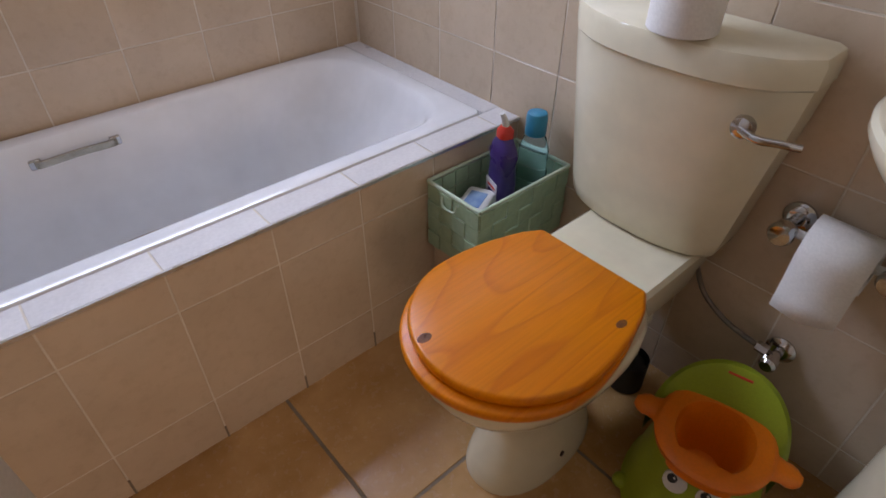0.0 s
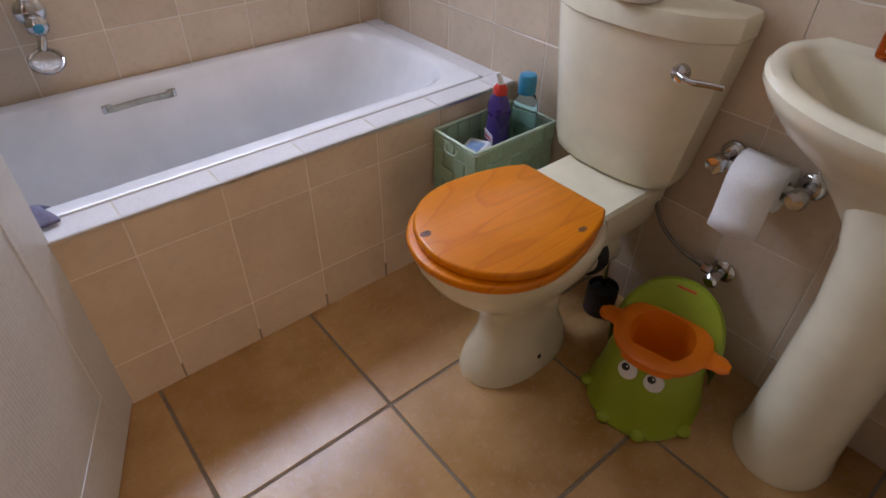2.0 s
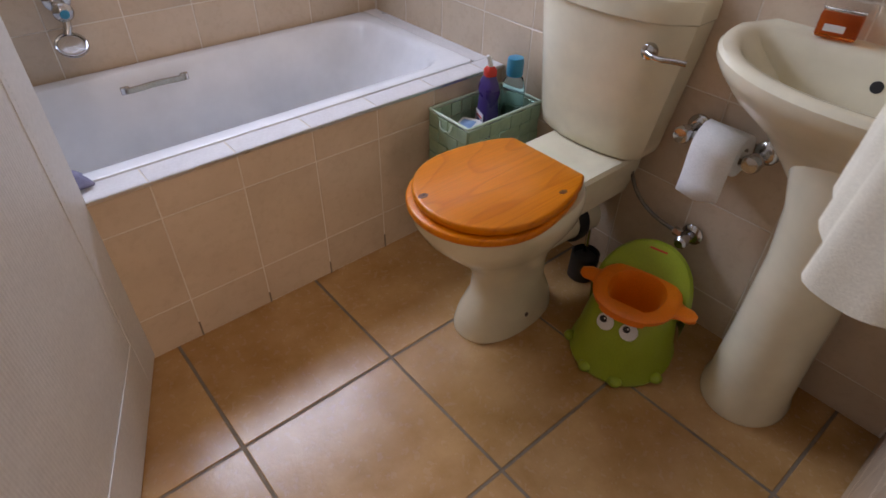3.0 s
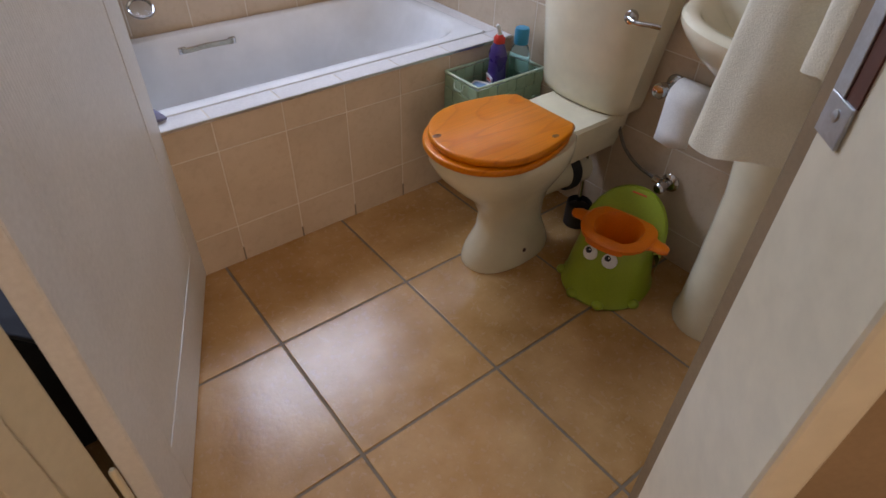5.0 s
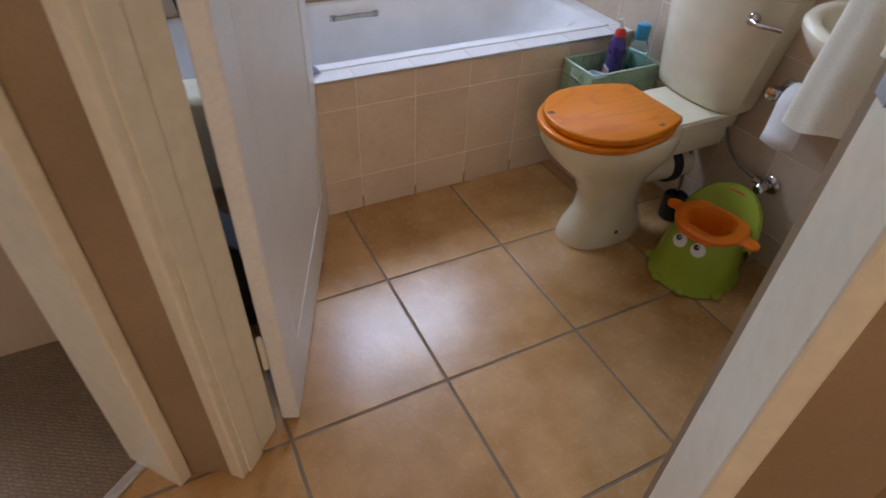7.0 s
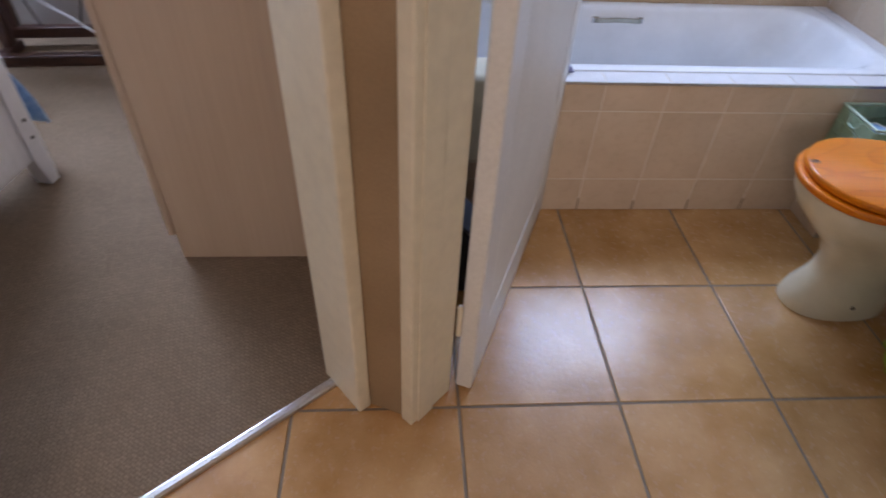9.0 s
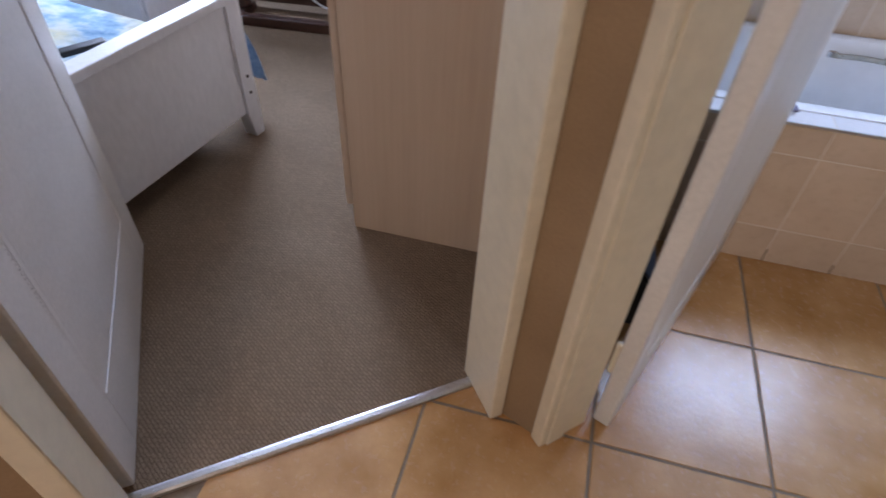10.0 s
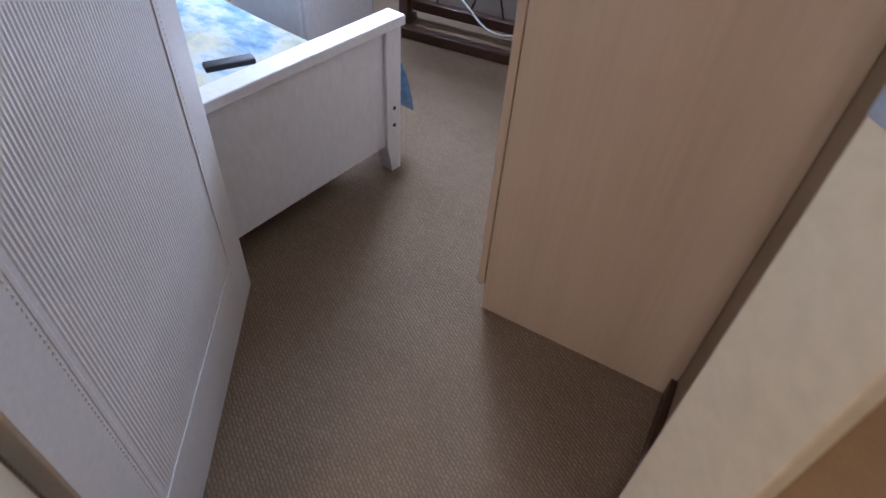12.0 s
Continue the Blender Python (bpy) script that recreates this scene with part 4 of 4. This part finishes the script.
# ---- potty ----
def potty():
    p = thing("potty", (0.698, 0.157, 0), "lime green child's potty with an orange insert and cartoon eyes", "potty", turn=193)
    # local +x is the front
    def ring(fx, bx, hw, z, dx=0.0, n=36, pw=2.2):
        out = []
        for k in range(n):
            a = 2 * math.pi * k / n
            c, s = math.cos(a), math.sin(a)
            out.append((dx + (fx if c > 0 else bx) * math.copysign(abs(c) ** (2 / pw), c), hw * math.copysign(abs(s) ** (2 / pw), s), z))
        return out
    part("base", loft([ring(0.148, 0.135, 0.126, 0), ring(0.150, 0.137, 0.128, 0.008), ring(0.143, 0.132, 0.121, 0.02), ring(0.130, 0.125, 0.112, 0.08), ring(0.112, 0.118, 0.102, 0.135), ring(0.098, 0.112, 0.094, 0.168), ring(0.088, 0.106, 0.088, 0.175)], True, False), green_plastic, p, smooth=True)
    # toes round the foot
    for a in (-62, -18, 18, 62):
        x, y = 0.148 * math.cos(radians(a)), 0.130 * math.sin(radians(a))
        bm = bmesh.new()
        bmesh.ops.create_uvsphere(bm, u_segments=14, v_segments=8, radius=0.016, matrix=Matrix.Translation((x, y, 0.0125)) @ Matrix.Diagonal((1.1, 1.1, 0.75, 1)))
        part("toe", bm, green_plastic, p, smooth=True)
    # back rest: a leaning rounded shell
    bk = bmesh.new()
    outer_r, inner_r = [], []
    for k in range(25):
        a = math.pi * k / 24
        s, c = math.sin(a), math.cos(a)
        outer_r.append((-0.03 - 0.088 * s, 0.124 * c, 0.12 + 0.145 * s ** 0.8))
        inner_r.append((-0.02 - 0.070 * s, 0.106 * c, 0.13 + 0.116 * s ** 0.8))
    base_r = [(-0.03 - 0.11 * math.sin(math.pi * k / 24), 0.120 * math.cos(math.pi * k / 24), 0.06) for k in range(25)]
    mid_r = [((a[0] + b[0]) / 2 - 0.002, (a[1] + b[1]) / 2, (a[2] + b[2]) / 2 + 0.010) for a, b in zip(outer_r, inner_r)]
    low_r = [(-0.03 - 0.03 * math.sin(math.pi * k / 24), 0.085 * math.cos(math.pi * k / 24), 0.155) for k in range(25)]
    part("back_rest", loft([base_r, outer_r, mid_r, inner_r, low_r], closed=False, into=bk), green_plastic, p, smooth=True)
    part("badge", box((-0.108, -0.022, 0.242), (-0.094, 0.022, 0.2545), 0.0015), red_plastic, p, "small red badge")
    # removable insert with side grips and a raised splash lip in front
    def lip(hx, hw, z, dx=0.003, rise=0.0):
        return [(x * 1.08, y, zz + 0.006 + rise * max(0, x) / 0.09) for x, y, zz in ring(hx, hx * 0.92, hw, z, dx)]
    ins = loft([lip(0.088, 0.092, 0.173, rise=-0.004), lip(0.098, 0.102, 0.176, rise=-0.004), lip(0.100, 0.104, 0.184), lip(0.092, 0.096, 0.189), lip(0.072, 0.068, 0.186), lip(0.066, 0.060, 0.17), lip(0.058, 0.052, 0.10), lip(0.040, 0.036, 0.075)], False, True)
    iob = part("insert", ins, orange_plastic, p, "orange removable bowl", True)
    for sgn in (-1, 1):
        g = bmesh.new()
        path = [(0.0, sgn * (0.086 + 0.010 * k), 0.181 - 0.0008 * k) for k in range(7)]
        rings = []
        for k, (x, y, z) in enumerate(path):
            w = (0.050, 0.036, 0.028, 0.025, 0.026, 0.022, 0.010)[k]
            rings.append([(x + w * math.cos(a), y, z + 0.009 * math.sin(a)) for a in [2 * math.pi * j / 16 for j in range(16)]])
        part("ear_grip", loft(rings, into=g), orange_plastic, iob, smooth=True)
    sp = [(0.092 + 0.018 * math.cos(math.pi * k / 10 - math.pi / 2), 0.055 * math.sin(math.pi * k / 10 - math.pi / 2), 0.184) for k in range(11)]
    sh = loft([[(0.055, y * 1.1, 0.180) for x, y, z in sp], [(x, y, z) for x, y, z in sp], [(x * 1.02, y * 1.02, z - 0.010) for x, y, z in sp]], closed=False)
    part("splash_lip", sh, orange_plastic, iob, smooth=True)
    # eyes
    for y in (-0.029, 0.029):
        n = Vector((1, y * 3.0, 0.38)).normalized()
        c = Vector((0.1085 - abs(y) * 0.12, y, 0.148))
        e = part("eye", turned([(0.0215, -0.004), (0.021, 0.0015), (0.019, 0.0026), (0.004, 0.003)], c, n), white_plastic, p, "round white eye", True)
        up = (Vector((0, 0, 1)) - n * n.z).normalized()
        c2 = c + n * 0.0026 + up * 0.006 + Vector((0, -0.006, 0))
        part("pupil", turned([(0.009, 0), (0.0085, 0.0012), (0.002, 0.0015)], c2, n), black_plastic, e, "black pupil", True)
        part("glint", turned([(0.0025, 0), (0.002, 0.0008)], c2 + n * 0.0013 + up * 0.003 + Vector((0, 0.003, 0)), n, 10), white_plastic, e)


potty()


# ---- basin ----
def basin():
    cy = -0.098
    b = thing("wash_basin", (0, 0, 0), "ivory porcelain pedestal wash basin against the tiled wall", "wash basin")
    def ring(depth, hw, z, back=0.917, n=36, pw=2.15):
        out = [(back, cy + hw * 0.90, z)]
        for k in range(n + 1):
            a = math.pi / 2 + math.pi * k / n
            c, s = math.cos(a), math.sin(a)
            out.append((min(back, 0.842) - (depth - 0.12) * abs(c) ** (2 / pw), cy + hw * math.copysign(abs(s) ** (2 / pw), s), z))
        out.append((back, cy - hw * 0.90, z))
        return out
    z = 0.790
    outer = [ring(0.18, 0.09, z - 0.25), ring(0.22, 0.125, z - 0.20), ring(0.285, 0.18, z - 0.13), ring(0.350, 0.245, z - 0.075), ring(0.384, 0.276, z - 0.035), ring(0.393, 0.286, z - 0.018), ring(0.393, 0.287, z - 0.007), ring(0.386, 0.282, z), ring(0.375, 0.273, z + 0.002)]
    inner = [ring(0.360, 0.258, z, 0.870), ring(0.350, 0.250, z - 0.007, 0.860), ring(0.334, 0.234, z - 0.03, 0.852), ring(0.290, 0.19, z - 0.07, 0.842), ring(0.24, 0.14, z - 0.11, 0.830), ring(0.18, 0.08, z - 0.128, 0.815)]
    part("bowl", loft(outer + inner), porcelain, b, smooth=True)
    part("overflow", turned([(0.011, 0), (0.010, 0.002)], (0.849, cy + 0.027, z - 0.045), (-1, 0, 0.2), 18), black_plastic, b, "dark overflow hole")
    def ped(hx, hy, zz, dx=0.0):
        return [(0.802 + dx + hx * math.cos(a), cy - 0.030 + hy * math.sin(a), zz) for a in [2 * math.pi * k / 32 for k in range(32)]]
    part("pedestal", loft([ped(0.112, 0.098, 0), ped(0.113, 0.099, 0.015), ped(0.104, 0.091, 0.05), ped(0.096, 0.086, 0.2), ped(0.092, 0.084, 0.4), ped(0.10, 0.095, 0.52), ped(0.115, 0.12, 0.61), ped(0.125, 0.14, 0.66)]), porcelain, b, smooth=True)


basin()
soap = thing("soap_dispenser", (0.885, 0.035, 0.7925), "amber liquid soap in a clear pump bottle on the basin", "soap bottle", turn=12)
part("liquid", box((-0.017, -0.034, 0.001), (0.017, 0.034, 0.045), 0.006, 2), amber, soap, "amber liquid", True)
part("bottle", box((-0.019, -0.036, 0.046), (0.019, 0.036, 0.10), 0.008, 2), clear_plastic, soap, smooth=True)
part("label", box((-0.0182, -0.012, 0.014), (-0.0172, 0.022, 0.026)), white_plastic, soap, "white label")
part("pump", tube([(0, 0, 0.10), (0, 0, 0.135), (-0.03, 0, 0.138)], 0.007, 10), white_plastic, soap, "pale pump", True)


# ---- towels ----
def towel(name, place, turn, width, drop, depth, folds, seed, label):
    """A hanging terry towel: two layers with soft vertical folds, open below."""
    rng = random.Random(seed)
    ph = [rng.uniform(0, 6.28) for _ in range(5)]
    t = thing(name, place, label, "towel", turn=turn)
    rings, n = [], 64
    for j in range(22):
        v = j / 21
        w, d = width * (0.60 + 0.40 * v ** 0.8), depth * (0.5 + 0.5 * v)
        ring = []
        for k in range(n):
            a = 2 * math.pi * k / n
            c, s = math.cos(a), math.sin(a)
            f = 1 + (0.10 + 0.14 * (1 - v)) * math.sin(folds * a + ph[0] + 0.9 * v) + 0.07 * math.sin(2 * folds * a + ph[1] + v)
            band = 0.0025 * math.sin(v * 260) if 0.80 < v < 0.88 else 0.0
            ring.append(((w / 2 + band) * c * (0.92 + 0.08 * f), d / 2 * s * f + band, -drop * v - 0.016 * v * math.sin(2 * a + ph[2]) + 0.03 * v * c ** 4))
        rings.append(ring)
    last = rings[-1]
    rings.append([(x * 0.93, y * 0.7, z + 0.004) for x, y, z in last])
    part("cloth", loft(rings, True, True), terry, t, smooth=True)
    return t


towel("bath_towel", (0.215, -0.288, 1.34), 12, 0.24, 0.508, 0.165, 5, 3, "cream terry towel hanging in folds by the basin")
towel("hand_towel", (0.075, -0.365, 1.42), 10, 0.085, 0.46, 0.05, 3, 8, "second cream terry towel hanging beside the doorway")
rail = thing("towel_rail", (0, 0, 0), "chrome towel rail arms on the wall", "towel rail")
for x, y, z in ((0.215, -0.27, 1.335), (0.075, -0.34, 1.415)):
    part("arm", tube([(x, -0.394, z), (x, y, z)], 0.007, 12), chrome, rail, smooth=True)


# ---- bedroom ----
def bed():
    b = thing("bed", (-1.927, 1.046, 0.006), "white painted wooden bed with an unmade printed cover", "bed", turn=-7.9)
    # local y runs along the foot board towards -y, x towards the head is negative
    L, W, H = 2.0, 1.06, 0.528
    part("post", loft([[(-0.05, -a, z), (0.0, -a, z), (0.0, 0.0, z), (-0.05, 0.0, z)] for a, z in ((0.040, 0), (0.062, 0.105), (0.062, H - 0.03))]), white_wood, b)
    part("post", prism([(-0.05, -W), (0.0, -W), (0.0, -W + 0.062), (-0.05, -W + 0.062)], 0, H - 0.03, 0.003), white_wood, b)
    fb2 = part("foot_board", box((-0.038, -W + 0.062, 0.104), (-0.012, -0.062, H - 0.03), 0.002), white_wood, b)
    part("cap_rail", box((-0.058, -W - 0.01, H - 0.03), (0.010, 0.01, H), 0.004), white_wood, b)
    for z in (0.240, 0.178):
        part("bolt", turned([(0.0065, 0), (0.006, 0.0025), (0.001, 0.003)], (0.0, -0.030, z), (1, 0, 0), 12), iron, b, "dark bolt head")
    part("side_rail", box((-L, -0.055, 0.16), (-0.05, -0.028, 0.30), 0.003), white_wood, b)
    part("side_rail", box((-L, -W + 0.028, 0.16), (-0.05, -W + 0.055, 0.30), 0.003), white_wood, b)
    part("slat_base", box((-L + 0.02, -W + 0.056, 0.20), (-0.06, -0.056, 0.235)), mattress_m, b)
    part("mattress", box((-L + 0.03, -W + 0.03, 0.24), (-0.062, -0.16, 0.40), 0.04, 3), print_m, b, "mattress in a printed sheet", True)
    part("head_board", box((-L - 0.05, -W, 0.1), (-L, 0.0, 0.95), 0.004), white_wood, b)


bed()


def cover():
    rng = random.Random(5)
    bm, g = bmesh.new(), []
    nx, ny = 40, 34
    for i in range(nx + 1):
        row = []
        for j in range(ny + 1):
            u, v = i / nx, j / ny
            x, y = -1.90 * u - 0.060, -0.045 - 0.98 * v
            z = 0.428 + 0.016 * noise.noise((x * 4, y * 4, 1.0)) + 0.024 * noise.noise((x * 1.8, y * 1.8, 3.0)) + 0.03 * min(1, max(0.0, u - 0.15) * 4)
            if v < 0.10:
                s = (0.10 - v) / 0.10
                z -= 0.20 * s ** 1.2
                y = -0.155 + 0.03 * min(1, s * 2.0) + 0.010 * math.sin(x * 22)
            row.append(bm.verts.new((x, y, z)))
        g.append(row)
    for a, b2 in zip(g, g[1:]):
        for j in range(ny):
            bm.faces.new((a[j], a[j + 1], b2[j + 1], b2[j]))
    ob = part("duvet", bm, print_m, None, "", True)
    ob.matrix_basis = pose(-1.927, 1.046, 0.006, 0, 0, -7.9)
    sd = ob.modifiers.new("thick", "SOLIDIFY")
    sd.thickness = 0.012
    tagged(ob, "blue and yellow printed duvet hanging over the bed side", "duvet")


cover()
remote = thing("remote_control", (-2.196, 0.640, 0.462), "black remote control lying on the bed cover", "remote", turn=60)
part("body", box((-0.066, -0.020, 0), (0.066, 0.020, 0.017), 0.006, 3), black_plastic, remote, smooth=True)


draped_cloth("bed_sheet", -2.12, -1.975, [(0.90, 0.405), (1.00, 0.40), (1.08, 0.385), (1.130, 0.33), (1.165, 0.24), (1.190, 0.135)], blue_print, "blue printed bed sheet corner hanging beside the bed post", "bed sheet", 0.008, 6, 0.004)


def wardrobe():
    w = thing("wardrobe", (0, 0, 0.006), "pale ash laminate wardrobe with a plain side panel", "wardrobe")
    x0, x1, y0, y1, h = -1.392, -0.8765, 0.634, 2.29, 2.1
    part("side_panel", box((x0 - 0.002, y0, 0), (x1, y0 + 0.018, h), 0.0015), ash, w)
    part("side_panel", box((x0, y1 - 0.018, 0), (x1, y1, h), 0.0015), ash, w)
    part("top", box((x0, y0 + 0.018, h - 0.02), (x1, y1 - 0.018, h)), ash, w)
    part("plinth", box((x0 + 0.03, y0 + 0.018, 0), (x0 + 0.046, y1 - 0.018, 0.08)), ash, w)
    part("floor_board", box((x0 + 0.002, y0 + 0.018, 0.08), (x1, y1 - 0.018, 0.098)), ash, w)
    part("back_panel", box((x1 - 0.012, y0 + 0.018, 0.098), (x1 - 0.004, y1 - 0.018, h - 0.02)), ash, w)
    n = 4
    dw = (y1 - y0) / n
    for i in range(n):
        d = part("door", box((x0 - 0.024, y0 + i * dw + 0.002, 0.085), (x0 - 0.005, y0 + (i + 1) * dw - 0.002, h - 0.002), 0.002), ash, w)
        hy = y0 + (i + 1) * dw - 0.045 if i % 2 == 0 else y0 + i * dw + 0.045
        part("handle", tube(smooth_path([(x0 - 0.024, hy, 0.95), (x0 - 0.05, hy, 0.97), (x0 - 0.05, hy, 1.07), (x0 - 0.024, hy, 1.09)], 4), 0.005, 8), chrome, d, "chrome bow handle", True)


wardrobe()


def iron_table():
    t = thing("console_table", (-2.13, 2.045, 0.006), "dark wooden console table with crossed iron stays", "table", turn=5)
    for y in (-0.10, 0.10):
        part("foot_rail", box((-0.42, y - 0.025, 0.0 if y < 0 else 0.05), (0.52, y + 0.025, 0.05 if y < 0 else 0.10), 0.006), dark_wood, t)
    for x in (-0.40, 0.49):
        part("side_rail", box((x - 0.025, -0.075, 0.012), (x + 0.025, 0.075, 0.05), 0.005), dark_wood, t)
        part("leg", box((x - 0.024, -0.03, 0.05), (x + 0.024, 0.02, 0.70), 0.005), dark_wood, t)
        part("leg", box((x - 0.024, 0.076, 0.10), (x + 0.024, 0.124, 0.70), 0.005), dark_wood, t)
    part("table_top", box((-0.50, -0.12, 0.70), (0.60, 0.16, 0.735), 0.006), dark_wood, t)
    for x in (-0.28, 0.06, 0.30):
        part("stay", tube([(x, 0.105, 0.09), (x - 0.17, 0.105, 0.70)], 0.005, 8), iron, t, smooth=True)
        part("stay", tube([(x - 0.17, 0.094, 0.09), (x + 0.03, 0.094, 0.70)], 0.005, 8), iron, t, smooth=True)
    c = thing("cable", (0, 0, 0), "white mains cable hanging behind the table", "cable")
    pts = smooth_path([(-2.50, 2.10, 0.50), (-2.42, 2.10, 0.28), (-2.24, 2.06, 0.17), (-2.02, 1.96, 0.12), (-1.80, 2.16, 0.125)], 8)
    part("flex", tube(pts, 0.0045, 8), white_plastic, c, smooth=True)


iron_table()


def curtain(x0, x1, y, label):
    c = thing("curtain", (0, 0, 0), label, "curtain")
    n = 60
    rows = []
    for z in (0.02, 0.5, 1.2, 2.15):
        rows.append([(x0 + (x1 - x0) * k / n, y + 0.035 * math.sin(k * 0.95) + 0.008 * math.sin(k * 2.3 + z), z) for k in range(n + 1)])
    ob = part("drape", loft(rows, closed=False), curtain_m, c, smooth=True)
    sd = ob.modifiers.new("thick", "SOLIDIFY")
    sd.thickness = 0.003
    part("pole", tube([(x0 - 0.05, y, 2.17), (x1 + 0.05, y, 2.17)], 0.012, 12), dark_wood, c, smooth=True)


curtain(-3.06, -2.82, 2.15, "slate blue curtain hanging to the carpet")


def white_chest():
    w = thing("white_cabinet", (-2.77, 1.58, 0.006), "plain white bedside cabinet beyond the bed", "cabinet", turn=-90)
    part("body", box((-0.22, -0.2, 0), (0.22, 0.2, 0.56), 0.004), white_wood, w)
    part("top", box((-0.23, -0.21, 0.56), (0.23, 0.21, 0.58), 0.004), white_wood, w)
    part("door", box((0.2202, -0.185, 0.03), (0.236, 0.185, 0.54), 0.003), white_wood, w)


white_chest()

# ---- tiles, piece by piece ----
J = 0.0034


def tile_mesh(name, w, h, material, r=0.0007, d=0.0013):
    """A tile in its own x, z plane, face towards -y."""
    return mesh_of(name, box((J / 2, -d, J / 2), (w - J / 2, 0.0, h - J / 2), r, 1), material)


cache = {}


def lay(parent, m, w, h, material=wall_tile_m):
    key = (round(w, 3), round(h, 3), material.name)
    if key not in cache:
        cache[key] = tile_mesh("tile", w, h, material)
    ob = new("tile", cache[key])
    ob.parent = parent
    ob.matrix_basis = m
    return ob


def cuts(start, end, first, step):
    """Joint lines from start to end, with a full joint at first."""
    k = math.ceil((start - first) / step + 1e-6)
    ls = [start]
    while first + k * step < end - 1e-6:
        if first + k * step - ls[-1] > 0.012:
            ls.append(first + k * step)
        k += 1
    return ls + [end]


def spans(ls):
    return list(zip(ls, ls[1:]))


for a, b in spans(cuts(-0.775, EAST - 0.002, 0.060, 0.195)):
    for c, d in spans(cuts(0.0, 0.472, 0.128, 0.25)):
        lay(bath_front, pose(a, 0.874, c), b - a, d - c)
for a, b in spans(cuts(-0.775, EAST - 0.002, 0.060, 0.195)):
    lay(bath_front, pose(a, 0.8725, 0.4725, -90, 0, 0), b - a, 0.0705, ledge_m)
for a, b in spans(cuts(-0.775, EAST - 0.002, 0.063, 0.195)):
    for c, d in spans(cuts(0.45, 2.40, 0.605, 0.25)):
        if not (a < 0.76 and b > -0.32 and c < 1.80 and d > 1.28):
            lay(wall_north, pose(a, NORTH, c), b - a, d - c)
for a, b in spans(cuts(-0.39, NORTH - 0.01, 0.190, 0.195)):
    for c, d in spans(cuts(0.0, 2.40, 0.105, 0.25)):
        # face towards -x: local x runs to -y
        m = Matrix.Translation((EAST, b, c)) @ Matrix.Rotation(radians(-90), 4, "Z")
        lay(wall_east, m, b - a, d - c)
for a, b in spans(cuts(-0.04, 0.98, 0.2, 0.195)):
    for c, d in spans(cuts(0.0, 2.40, 0.105, 0.25)):
        m = Matrix.Translation((b, -0.395, c)) @ Matrix.Rotation(radians(180), 4, "Z")
        lay(wall_south, m, b - a, d - c)

# floor tiles on the 0.4 m grid
ft = 0.4
fbm = box((0.0038, 0.0038, -0.008), (ft - 0.0038, ft - 0.0038, 0.0), 0.0016, 2)
floor_mesh = mesh_of("floor_tile", fbm, floor_tile_m)
rng_t = random.Random(2)
for i in range(-7, 2):
    for j in range(-7, 3):
        x, y = 0.2 + ft * i, 0.1 + ft * j
        if x < -1.7 and y > -0.6 or y > 0.9:
            continue
        ob = new("floor_tile", floor_mesh)
        ob.parent = floor
        k = rng_t.randrange(4)
        ob.matrix_basis = pose(x + 0.2, y + 0.2, rng_t.uniform(-0.0006, 0.0), 0, 0, 90 * k) @ pose(-0.2, -0.2, 0)
